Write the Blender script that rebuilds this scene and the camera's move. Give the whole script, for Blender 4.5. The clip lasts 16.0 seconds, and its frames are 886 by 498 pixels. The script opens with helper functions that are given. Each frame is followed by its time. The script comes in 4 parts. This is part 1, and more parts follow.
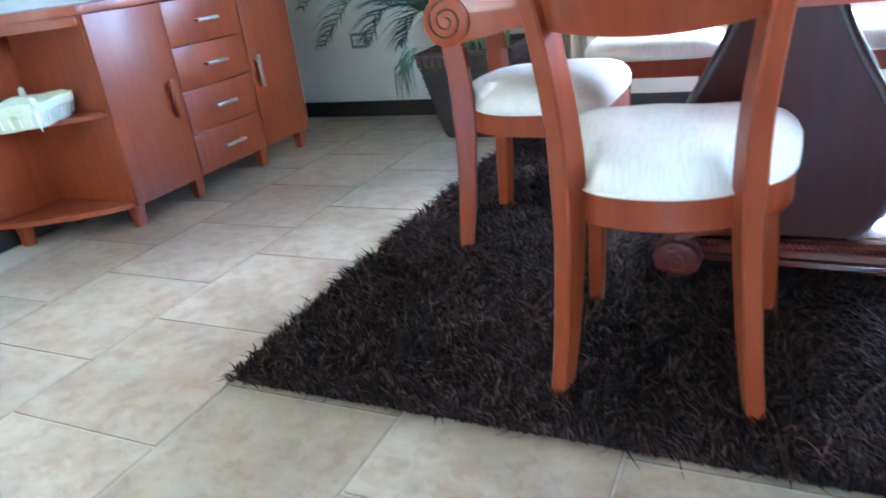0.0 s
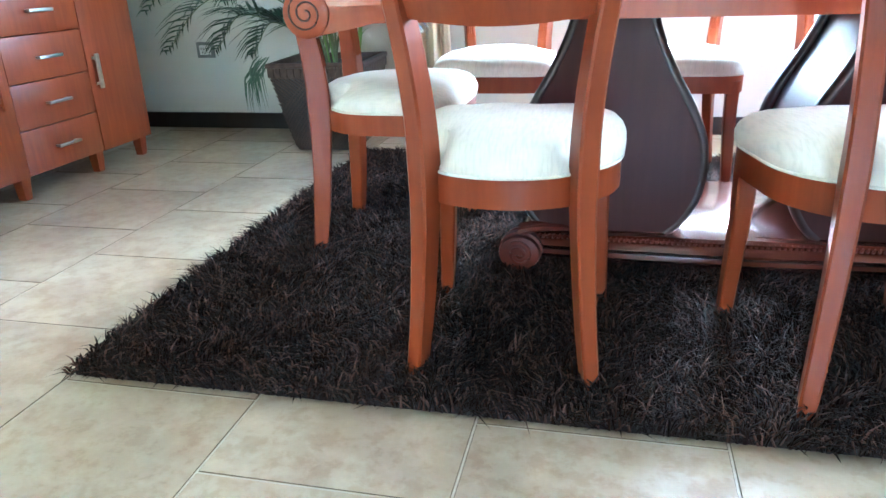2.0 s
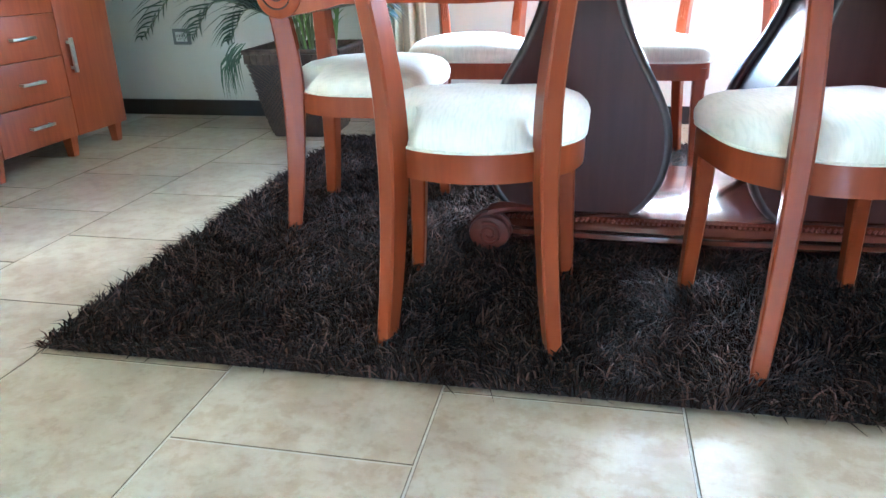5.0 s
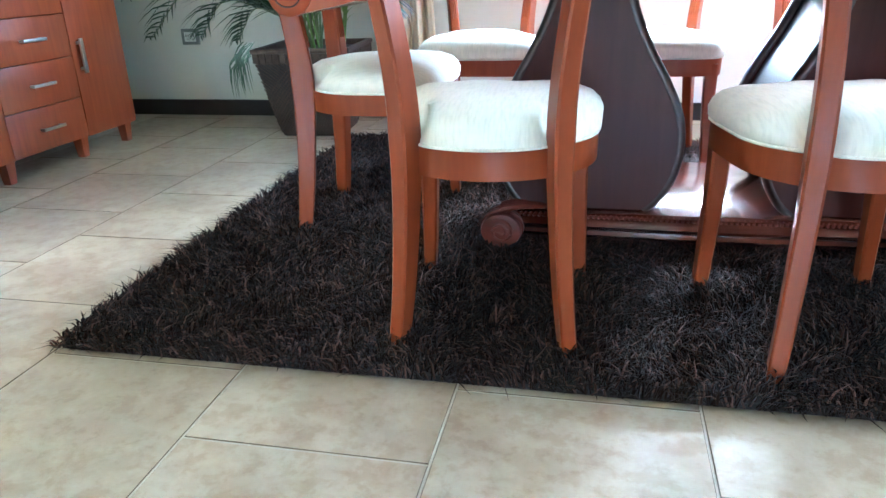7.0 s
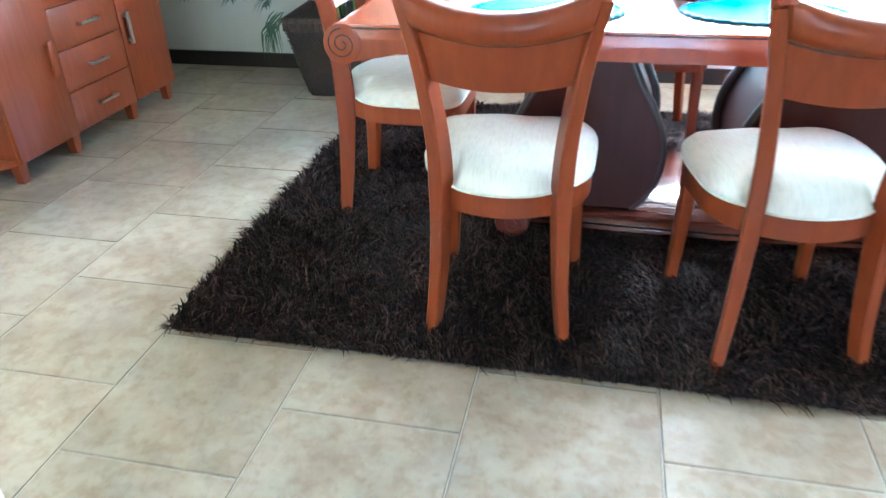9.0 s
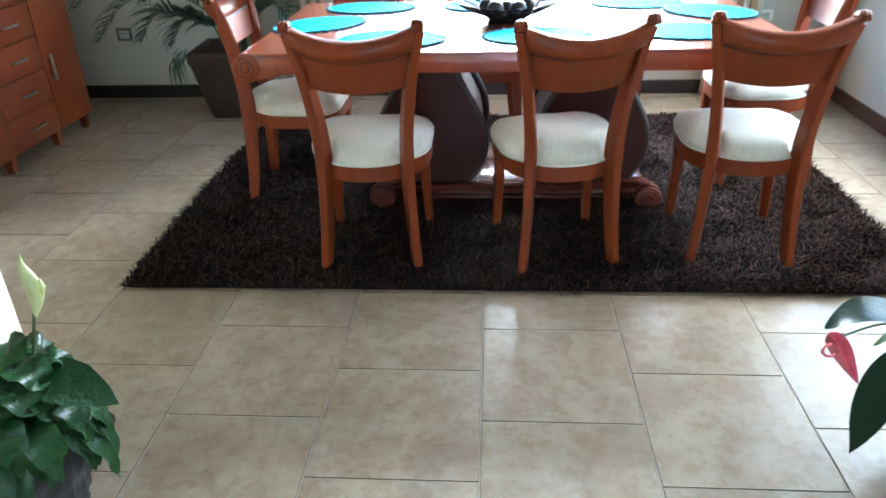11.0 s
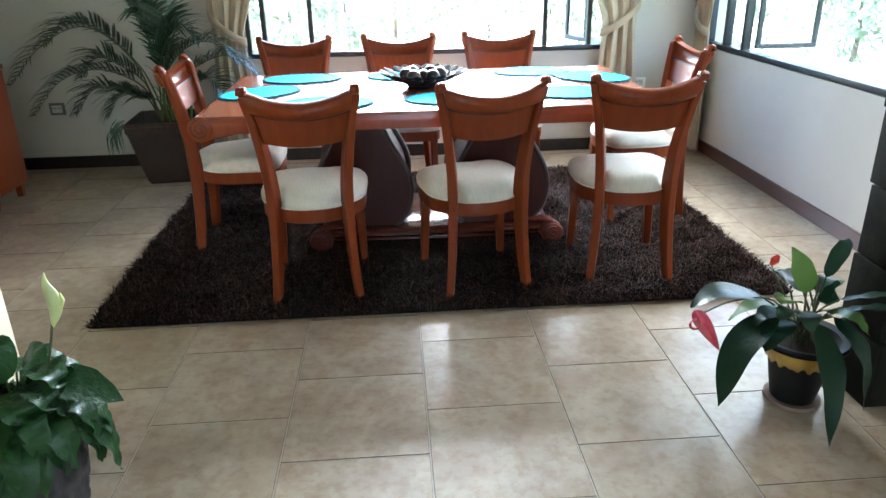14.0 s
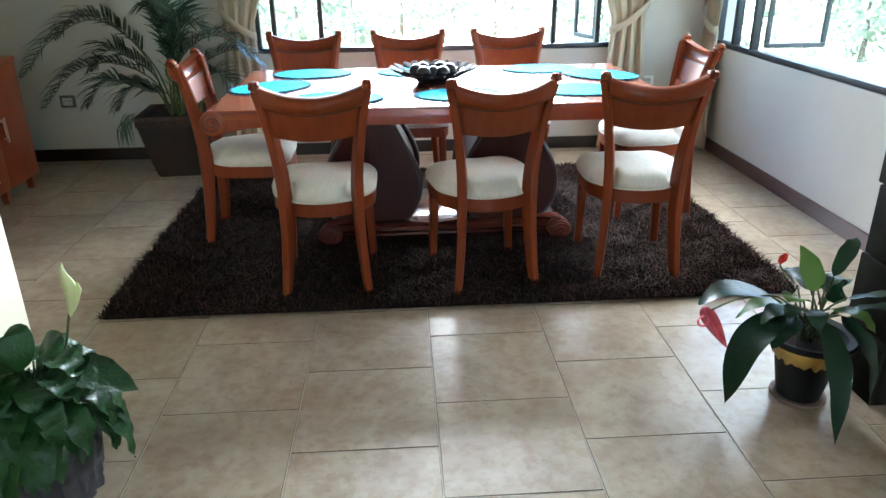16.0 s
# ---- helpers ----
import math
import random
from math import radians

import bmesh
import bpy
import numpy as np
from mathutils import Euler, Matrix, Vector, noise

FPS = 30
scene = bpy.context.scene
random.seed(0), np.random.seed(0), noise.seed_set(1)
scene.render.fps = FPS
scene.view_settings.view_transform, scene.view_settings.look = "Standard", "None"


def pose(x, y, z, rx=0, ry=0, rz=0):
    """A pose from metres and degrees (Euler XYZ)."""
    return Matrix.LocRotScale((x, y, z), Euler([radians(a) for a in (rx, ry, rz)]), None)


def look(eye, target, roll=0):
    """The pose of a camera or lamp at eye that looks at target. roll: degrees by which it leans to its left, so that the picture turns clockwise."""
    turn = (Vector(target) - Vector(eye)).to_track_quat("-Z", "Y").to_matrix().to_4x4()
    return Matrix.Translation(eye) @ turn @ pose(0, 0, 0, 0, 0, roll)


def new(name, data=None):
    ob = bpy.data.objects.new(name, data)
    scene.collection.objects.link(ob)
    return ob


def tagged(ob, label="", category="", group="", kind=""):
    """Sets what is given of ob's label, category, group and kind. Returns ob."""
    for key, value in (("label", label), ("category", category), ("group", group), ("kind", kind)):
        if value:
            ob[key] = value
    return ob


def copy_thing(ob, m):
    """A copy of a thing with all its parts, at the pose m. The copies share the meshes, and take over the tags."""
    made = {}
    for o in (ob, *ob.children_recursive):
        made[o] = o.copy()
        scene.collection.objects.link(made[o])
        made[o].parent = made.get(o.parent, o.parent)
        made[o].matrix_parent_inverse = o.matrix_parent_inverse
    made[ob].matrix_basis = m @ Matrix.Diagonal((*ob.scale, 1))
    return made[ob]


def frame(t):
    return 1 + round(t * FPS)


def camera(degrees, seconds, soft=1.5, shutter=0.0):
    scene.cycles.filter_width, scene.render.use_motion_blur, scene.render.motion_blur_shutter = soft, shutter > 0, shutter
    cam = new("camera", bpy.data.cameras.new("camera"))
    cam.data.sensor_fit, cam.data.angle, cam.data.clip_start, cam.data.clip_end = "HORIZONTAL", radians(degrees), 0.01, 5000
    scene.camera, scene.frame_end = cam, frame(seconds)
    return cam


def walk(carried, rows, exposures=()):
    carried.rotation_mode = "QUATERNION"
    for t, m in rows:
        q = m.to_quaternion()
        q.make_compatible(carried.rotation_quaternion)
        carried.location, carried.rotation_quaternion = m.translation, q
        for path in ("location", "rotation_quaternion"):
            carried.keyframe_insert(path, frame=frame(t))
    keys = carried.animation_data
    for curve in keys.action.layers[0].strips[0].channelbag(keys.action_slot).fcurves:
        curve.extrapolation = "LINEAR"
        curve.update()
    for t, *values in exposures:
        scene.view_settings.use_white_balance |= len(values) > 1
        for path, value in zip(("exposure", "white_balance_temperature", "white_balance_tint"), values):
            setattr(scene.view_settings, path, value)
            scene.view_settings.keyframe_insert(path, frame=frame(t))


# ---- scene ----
cam = camera(63.6, 16.0, shutter=0.5)
PATH = [
    (0, (1.122, -0.79, 0.865), (0.276, 0.848, 0.089), -7.4),
    (0.5, (1.132, -0.871, 0.79), (0.441, 0.84, 0.019), -4.0),
    (1, (1.114, -0.902, 0.798), (0.514, 0.853, 0.048), -1.9),
    (1.5, (1.13, -0.899, 0.801), (0.619, 0.893, 0.074), -2.3),
    (2, (1.122, -0.886, 0.794), (0.678, 0.925, 0.069), -2.1),
    (2.5, (1.129, -0.903, 0.79), (0.704, 0.913, 0.067), -1.4),
    (3, (1.166, -0.908, 0.797), (0.761, 0.919, 0.091), -2.7),
    (3.5, (1.177, -0.91, 0.789), (0.806, 0.924, 0.085), -2.6),
    (4, (1.191, -0.905, 0.785), (0.824, 0.924, 0.064), -3.2),
    (4.5, (1.171, -0.927, 0.764), (0.77, 0.884, 0.017), -2.3),
    (5, (1.158, -0.931, 0.768), (0.767, 0.886, 0.029), -1.4),
    (7.5, (1.145, -0.924, 0.763), (0.732, 0.886, 0.021), -2.0),
    (8, (1.152, -0.908, 0.773), (0.782, 0.907, 0.02), -2.1),
    (8.4, (1.126, -0.897, 0.878), (0.396, 0.781, 0.071), -4.9),
    (8.5, (1.126, -0.926, 0.928), (0.457, 0.772, 0.11), -2.2),
    (8.8, (1.153, -1.061, 1.131), (0.668, 0.612, 0.149), -3.3),
    (9, (1.147, -1.189, 1.202), (0.754, 0.495, 0.197), -1.6),
    (9.5, (1.248, -1.482, 1.263), (0.942, 0.189, 0.208), -2.8),
    (9.6, (1.266, -1.543, 1.27), (0.954, 0.129, 0.219), -3.0),
    (10, (1.29, -1.695, 1.3), (1.042, -0.003, 0.262), -2.6),
    (12.3, (1.473, -2.249, 1.397), (1.471, -0.415, 0.601), -1.4),
    (12.5, (1.444, -2.27, 1.392), (1.481, -0.433, 0.604), -1.6),
    (13, (1.346, -2.345, 1.402), (1.422, -0.505, 0.623), -2.6),
    (13.5, (1.296, -2.418, 1.395), (1.402, -0.571, 0.635), -1.3),
    (14, (1.29, -2.431, 1.394), (1.406, -0.586, 0.63), -1.2),
    (14.5, (1.273, -2.451, 1.398), (1.402, -0.599, 0.654), -0.5),
    (15, (1.272, -2.456, 1.399), (1.389, -0.604, 0.653), -0.7),
    (15.5, (1.259, -2.453, 1.397), (1.37, -0.604, 0.641), -0.9),
    (16, (1.266, -2.451, 1.397), (1.372, -0.61, 0.625), -0.7),
]
walk(cam, [(t, look(eye, target, roll)) for t, eye, target, roll in PATH],
     [(0, 6.2, 4700, 7), (1, 6.45, 4950, 0), (8, 6.3, 4950, 0), (9.5, 6.2, 5100, 0), (10, 5.75, 5250, 1), (12.5, 4.95, 5800, 5), (16, 4.7, 5900, 6)])

# ---- world and light ----
SKY, LAMP = 0.12, 0.06
world = bpy.data.worlds.new("world")
scene.world = world
world.use_nodes = True
wn = world.node_tree
sky = wn.nodes.new("ShaderNodeTexSky")
sky.sky_type, sky.sun_disc = "NISHITA", False
sky.sun_elevation, sky.sun_rotation = radians(58), radians(215)
sky.air_density, sky.dust_density = 1.0, 1.5
wn.links.new(sky.outputs[0], wn.nodes["Background"].inputs[0])
wn.nodes["Background"].inputs[1].default_value = SKY
sun = new("sun", bpy.data.lights.new("sun", "SUN"))
sun.data.energy, sun.data.angle, sun.data.color = 3.6, radians(3), (1.0, 0.96, 0.9)
sun.matrix_world = look((0, 0, 0), (-math.sin(radians(215)) * 0.53, -math.cos(radians(215)) * 0.53, -0.848))


def area(name, eye, target, sx, sy, watts, colour):
    ob = new(name, bpy.data.lights.new(name, "AREA"))
    ob.data.shape, ob.data.size, ob.data.size_y = "RECTANGLE", sx, sy
    ob.data.energy, ob.data.color = watts * LAMP, colour
    ob.matrix_world = look(eye, target)
    return ob


# daylight of the sky through the two windows
area("window_light_far", (1.72, 3.02, 1.47), (1.52, -0.4, 0.1), 1.6, 1.34, 126, (0.95, 0.98, 1.0)).data.spread = radians(76)
area("window_light_side", (3.76, 1.35, 1.50), (2.2, 0.9, 0.0), 2.2, 0.9, 21, (0.95, 0.98, 1.0)).data.spread = radians(90)


# ---- materials ----
def shader(name, rough=0.5, metal=0.0, coat=0.0, spec=0.5):
    m = bpy.data.materials.new(name)
    m.use_nodes = True
    b = m.node_tree.nodes["Principled BSDF"]
    b.inputs["Roughness"].default_value = rough
    b.inputs["Metallic"].default_value = metal
    b.inputs["Coat Weight"].default_value = coat
    b.inputs["Coat Roughness"].default_value = 0.15
    b.inputs["Specular IOR Level"].default_value = spec
    return m, m.node_tree, b


def node(nt, kind, **values):
    n = nt.nodes.new(kind)
    for key, value in values.items():
        n.inputs[key.replace("_", " ")].default_value = value
    return n


def coords(nt, stretch=(1, 1, 1), shift=True, space="Object"):
    tc = nt.nodes.new("ShaderNodeTexCoord")
    mp = nt.nodes.new("ShaderNodeMapping")
    mp.inputs["Scale"].default_value = stretch
    nt.links.new(tc.outputs[space], mp.inputs[0])
    if shift:
        info = nt.nodes.new("ShaderNodeObjectInfo")
        mul = nt.nodes.new("ShaderNodeMath")
        mul.operation = "MULTIPLY"
        mul.inputs[1].default_value = 37.0
        nt.links.new(info.outputs["Random"], mul.inputs[0])
        nt.links.new(mul.outputs[0], mp.inputs["Location"])
    return mp


def ramp(nt, src, stops):
    r = nt.nodes.new("ShaderNodeValToRGB")
    e = r.color_ramp.elements
    while len(e) < len(stops):
        e.new(0.5)
    for el, (p, c) in zip(e, stops):
        el.position, el.color = p, (*c, 1)
    nt.links.new(src, r.inputs[0])
    return r


def bump(nt, b, src, strength, distance):
    n = nt.nodes.new("ShaderNodeBump")
    n.inputs["Strength"].default_value, n.inputs["Distance"].default_value = strength, distance
    nt.links.new(src, n.inputs["Height"])
    nt.links.new(n.outputs[0], b.inputs["Normal"])


def mottled(name, c1, c2, scale, rough, relief=0.0, fine=0.0, metal=0.0, coat=0.0, stretch=(1, 1, 1), spec=0.5, shift=True, rough_var=0.0):
    m, nt, b = shader(name, rough, metal, coat, spec)
    mp = coords(nt, stretch, shift)
    n = node(nt, "ShaderNodeTexNoise", Scale=scale, Detail=6.0, Roughness=0.6)
    nt.links.new(mp.outputs[0], n.inputs["Vector"])
    r = ramp(nt, n.outputs[0], [(0.3, c1), (0.7, c2)])
    nt.links.new(r.outputs[0], b.inputs["Base Color"])
    if relief:
        f = node(nt, "ShaderNodeTexNoise", Scale=fine or scale * 8, Detail=3.0)
        nt.links.new(mp.outputs[0], f.inputs["Vector"])
        bump(nt, b, f.outputs[0], relief, 0.002)
    if rough_var:
        mr = nt.nodes.new("ShaderNodeMapRange")
        mr.inputs["To Min"].default_value, mr.inputs["To Max"].default_value = rough - rough_var, rough + rough_var
        nt.links.new(n.outputs[0], mr.inputs[0])
        nt.links.new(mr.outputs[0], b.inputs["Roughness"])
    return m


def wood(name, dark, mid, light, rough=0.32, coat=0.25, stretch=(14, 14, 1.2)):
    m, nt, b = shader(name, rough, 0, coat)
    mp = coords(nt, stretch)
    n = node(nt, "ShaderNodeTexNoise", Scale=3.0, Detail=7.0, Roughness=0.55, Distortion=0.4)
    nt.links.new(mp.outputs[0], n.inputs["Vector"])
    big = node(nt, "ShaderNodeTexNoise", Scale=2.2, Detail=2.0)
    tc = nt.nodes.new("ShaderNodeTexCoord")
    nt.links.new(tc.outputs["Object"], big.inputs["Vector"])
    mix = nt.nodes.new("ShaderNodeMath")
    mix.operation = "MULTIPLY_ADD"
    mix.inputs[1].default_value, mix.inputs[2].default_value = 0.55, -0.02
    add = nt.nodes.new("ShaderNodeMath")
    add.operation = "ADD"
    nt.links.new(n.outputs[0], add.inputs[0])
    nt.links.new(big.outputs[0], add.inputs[1])
    nt.links.new(add.outputs[0], mix.inputs[0])
    r = ramp(nt, mix.outputs[0], [(0.36, dark), (0.52, mid), (0.68, light)])
    nt.links.new(r.outputs[0], b.inputs["Base Color"])
    bump(nt, b, n.outputs[0], 0.08, 0.001)
    return m


def tile_material():
    m, nt, b = shader("travertine_tile", 0.3, 0, 0.4, 0.5)
    b.inputs["Coat Roughness"].default_value = 0.14
    mp = coords(nt)
    big = node(nt, "ShaderNodeTexNoise", Scale=5.5, Detail=10.0, Roughness=0.68, Distortion=0.2)
    nt.links.new(mp.outputs[0], big.inputs["Vector"])
    r = ramp(nt, big.outputs[0], [(0.30, (0.335, 0.25, 0.172)), (0.43, (0.365, 0.278, 0.193)), (0.54, (0.42, 0.335, 0.24)), (0.70, (0.47, 0.385, 0.288))])
    fine = node(nt, "ShaderNodeTexNoise", Scale=38.0, Detail=4.0, Roughness=0.7)
    nt.links.new(mp.outputs[0], fine.inputs["Vector"])
    r2 = ramp(nt, fine.outputs[0], [(0.30, (0.93, 0.91, 0.88)), (0.44, (1, 1, 1)), (0.62, (1, 1, 1)), (0.76, (1.05, 1.04, 1.03))])
    mul = nt.nodes.new("ShaderNodeMixRGB")
    mul.blend_type = "MULTIPLY"
    mul.inputs[0].default_value = 1.0
    nt.links.new(r.outputs[0], mul.inputs[1])
    nt.links.new(r2.outputs[0], mul.inputs[2])
    blotch = node(nt, "ShaderNodeTexNoise", Scale=19.0, Detail=10.0, Roughness=0.7, Distortion=0.2)
    nt.links.new(mp.outputs[0], blotch.inputs["Vector"])
    r3 = ramp(nt, blotch.outputs[0], [(0.42, (0.84, 0.78, 0.72)), (0.50, (0.97, 0.96, 0.95)), (0.60, (1.0, 1.0, 1.0)), (0.70, (1.10, 1.09, 1.08))])
    mul3 = nt.nodes.new("ShaderNodeMixRGB")
    mul3.blend_type = "MULTIPLY"
    mul3.inputs[0].default_value = 0.85
    nt.links.new(mul.outputs[0], mul3.inputs[1])
    nt.links.new(r3.outputs[0], mul3.inputs[2])
    info = nt.nodes.new("ShaderNodeObjectInfo")
    tint = ramp(nt, info.outputs["Random"], [(0.0, (0.93, 0.92, 0.9)), (1.0, (1.04, 1.03, 1.03))])
    mul2 = nt.nodes.new("ShaderNodeMixRGB")
    mul2.blend_type = "MULTIPLY"
    mul2.inputs[0].default_value = 1.0
    nt.links.new(mul3.outputs[0], mul2.inputs[1])
    nt.links.new(tint.outputs[0], mul2.inputs[2])
    nt.links.new(mul2.outputs[0], b.inputs["Base Color"])
    mr = nt.nodes.new("ShaderNodeMapRange")
    mr.inputs["To Min"].default_value, mr.inputs["To Max"].default_value = 0.31, 0.47
    nt.links.new(big.outputs[0], mr.inputs[0])
    nt.links.new(mr.outputs[0], b.inputs["Roughness"])
    bump(nt, b, big.outputs[0], 0.06, 0.002)
    return m


def island_material(name, c1, c2, rough, spec=0.4, sheen=0.0, through_light=0.0, crinkle=0.0):
    m, nt, b = shader(name, rough, 0, 0, spec)
    g = nt.nodes.new("ShaderNodeNewGeometry")
    r = ramp(nt, g.outputs["Random Per Island"], [(0.0, c1), (1.0, c2)])
    nt.links.new(r.outputs[0], b.inputs["Base Color"])
    b.inputs["Sheen Weight"].default_value = sheen
    if crinkle:
        cr = node(nt, "ShaderNodeTexNoise", Scale=38.0, Detail=4.0, Roughness=0.6)
        nt.links.new(coords(nt).outputs[0], cr.inputs["Vector"])
        bump(nt, b, cr.outputs[0], crinkle, 0.006)
    if through_light:
        b.inputs["Transmission Weight"].default_value = 0.0
        b.inputs["Subsurface Weight"].default_value = 0.0
        t = nt.nodes.new("ShaderNodeBsdfTranslucent")
        mix = nt.nodes.new("ShaderNodeMixShader")
        mix.inputs[0].default_value = through_light
        nt.links.new(r.outputs[0], t.inputs[0])
        nt.links.new(b.outputs[0], mix.inputs[1])
        nt.links.new(t.outputs[0], mix.inputs[2])
        nt.links.new(mix.outputs[0], nt.nodes["Material Output"].inputs[0])
    return m


def fabric(name, c1, c2, scale=900.0, relief=0.25):
    m, nt, b = shader(name, 0.85, 0, 0, 0.25)
    mp = coords(nt)
    n = node(nt, "ShaderNodeTexNoise", Scale=6.0, Detail=4.0)
    nt.links.new(mp.outputs[0], n.inputs["Vector"])
    r = ramp(nt, n.outputs[0], [(0.3, c1), (0.7, c2)])
    nt.links.new(r.outputs[0], b.inputs["Base Color"])
    mp2 = coords(nt, (1.0, 0.16, 0.16))
    w = node(nt, "ShaderNodeTexNoise", Scale=scale * 0.2, Detail=3.0)
    nt.links.new(mp2.outputs[0], w.inputs["Vector"])
    bump(nt, b, w.outputs[0], relief, 0.002)
    nap = ramp(nt, w.outputs[0], [(0.36, (0.80, 0.81, 0.80)), (0.5, (1, 1, 1)), (0.66, (1.08, 1.08, 1.06))])
    mul = nt.nodes.new("ShaderNodeMixRGB")
    mul.blend_type = "MULTIPLY"
    mul.inputs[0].default_value = 0.4
    nt.links.new(r.outputs[0], mul.inputs[1])
    nt.links.new(nap.outputs[0], mul.inputs[2])
    nt.links.new(mul.outputs[0], b.inputs["Base Color"])
    b.inputs["Sheen Weight"].default_value = 0.15
    return m


def glass_material():
    m, nt, b = shader("window_glass", 0.02)
    b.inputs["Base Color"].default_value = (0.95, 1.0, 0.98, 1)
    tr = nt.nodes.new("ShaderNodeBsdfTransparent")
    gl = nt.nodes.new("ShaderNodeBsdfGlossy")
    gl.inputs["Roughness"].default_value = 0.02
    mix = nt.nodes.new("ShaderNodeMixShader")
    mix.inputs[0].default_value = 0.06
    nt.links.new(tr.outputs[0], mix.inputs[1])
    nt.links.new(gl.outputs[0], mix.inputs[2])
    nt.links.new(mix.outputs[0], nt.nodes["Material Output"].inputs[0])
    return m


CHERRY = wood("cherry_wood", (0.154, 0.0275, 0.0075), (0.182, 0.0345, 0.0088), (0.212, 0.043, 0.0108), 0.36, 0.08)
CHERRY.node_tree.nodes["Principled BSDF"].inputs["Specular IOR Level"].default_value = 0.22
CHERRY_TOP = wood("table_cherry", (0.16, 0.035, 0.014), (0.23, 0.052, 0.02), (0.29, 0.075, 0.03), 0.24, 0.6, (1.2, 14, 14))
MAHOGANY = wood("dark_mahogany", (0.030, 0.0095, 0.0085), (0.040, 0.0125, 0.011), (0.050, 0.016, 0.013), 0.40, 0.0)
MAHOGANY.node_tree.nodes["Principled BSDF"].inputs["Specular IOR Level"].default_value = 0.14
RIM_WOOD = wood("near_black_wood", (0.018, 0.010, 0.010), (0.024, 0.013, 0.012), (0.03, 0.016, 0.015), 0.32, 0.2)
PLINTH_WOOD = wood("red_mahogany", (0.045, 0.011, 0.008), (0.072, 0.017, 0.011), (0.10, 0.026, 0.015), 0.16, 0.6, (1.2, 14, 14))
CARVED = wood("carved_mahogany", (0.065, 0.013, 0.008), (0.098, 0.018, 0.010), (0.130, 0.027, 0.014), 0.45, 0.0, (1.2, 14, 14))
CARVED.node_tree.nodes["Principled BSDF"].inputs["Specular IOR Level"].default_value = 0.22
CABINET = wood("red_cabinet_wood", (0.190, 0.033, 0.0095), (0.240, 0.047, 0.0125), (0.29, 0.064, 0.017), 0.36, 0.15)
# Near-black wood colour that paints the shade inside grooves.
GROOVE = mottled("groove_shadow_wood", (0.03, 0.008, 0.005), (0.05, 0.014, 0.008), 20, 0.6)
CREAM = fabric("cream_upholstery", (0.62, 0.585, 0.50), (0.70, 0.67, 0.585))
CURTAIN = mottled("beige_curtain", (0.42, 0.35, 0.245), (0.49, 0.42, 0.305), 5, 0.6, 0.25, 260.0, stretch=(1, 1, 0.3), spec=0.35)
TILE = tile_material()
GROUT = mottled("grout", (0.42, 0.355, 0.28), (0.54, 0.47, 0.38), 60, 0.8, 0.3)
# Dark chamfer colour stands for the thin shadow beside the grout.
ARRIS = mottled("shaded_tile_edge", (0.10, 0.075, 0.055), (0.17, 0.13, 0.095), 40, 0.8, spec=0.1)
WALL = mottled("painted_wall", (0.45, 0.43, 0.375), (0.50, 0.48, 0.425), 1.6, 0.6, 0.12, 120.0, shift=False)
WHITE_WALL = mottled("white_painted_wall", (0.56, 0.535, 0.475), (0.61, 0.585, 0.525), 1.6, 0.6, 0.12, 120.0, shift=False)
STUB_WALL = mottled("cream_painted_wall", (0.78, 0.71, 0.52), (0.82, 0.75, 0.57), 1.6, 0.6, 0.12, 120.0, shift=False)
# Dark tone chosen for an unseen wall, to reduce bounced light.
DIM_WALL = mottled("bounce_dimming_wall", (0.17, 0.15, 0.125), (0.22, 0.195, 0.16), 1.6, 0.6, 0.12, 120.0, shift=False)
CEILING = mottled("ceiling_paint", (0.64, 0.63, 0.60), (0.68, 0.67, 0.64), 2.0, 0.7, 0.1, 90.0)
DARK_BASE = mottled("dark_baseboard", (0.012, 0.009, 0.008), (0.022, 0.016, 0.014), 9, 0.35)
BROWN_BASE = wood("brown_baseboard", (0.06, 0.024, 0.018), (0.085, 0.033, 0.025), (0.11, 0.045, 0.034), 0.35, 0.2, (14, 1.2, 14))
FRAME = mottled("dark_aluminium", (0.025, 0.03, 0.035), (0.04, 0.045, 0.05), 30, 0.4, metal=0.3)
GLASS = glass_material()
CHROME = mottled("brushed_chrome", (0.50, 0.475, 0.43), (0.64, 0.61, 0.56), 60, 0.36, metal=1.0)
WHITE_PLASTIC = mottled("white_plastic", (0.7, 0.7, 0.68), (0.76, 0.76, 0.74), 20, 0.4)
PALE_PLASTIC = mottled("pale_grey_plastic", (0.46, 0.45, 0.41), (0.52, 0.51, 0.47), 20, 0.4)
GREY_PLASTIC = mottled("grey_plastic", (0.10, 0.10, 0.095), (0.15, 0.15, 0.145), 20, 0.4)
RUG_YARN = island_material("shaggy_yarn", (0.0065, 0.0034, 0.0027), (0.125, 0.064, 0.046), 0.8, 0.04, 0.03)
yarn_ramp = RUG_YARN.node_tree.nodes["Color Ramp"].color_ramp.elements.new(0.72)
yarn_ramp.color = (0.020, 0.010, 0.0074, 1)
RUG_BASE = mottled("rug_backing", (0.012, 0.007, 0.006), (0.02, 0.012, 0.011), 80, 0.9)
WICKER = mottled("woven_dark_wicker", (0.036, 0.023, 0.017), (0.082, 0.053, 0.040), 40, 0.55, 0.3, spec=0.2)
WICKER_DARK = mottled("wicker_backing", (0.004, 0.003, 0.0025), (0.008, 0.006, 0.005), 40, 0.6)
SOIL = mottled("soil", (0.02, 0.014, 0.01), (0.05, 0.035, 0.025), 60, 0.95, 0.8)
PALM = island_material("palm_leaf", (0.013, 0.038, 0.018), (0.055, 0.105, 0.058), 0.30, 0.5, 0, 0.18)
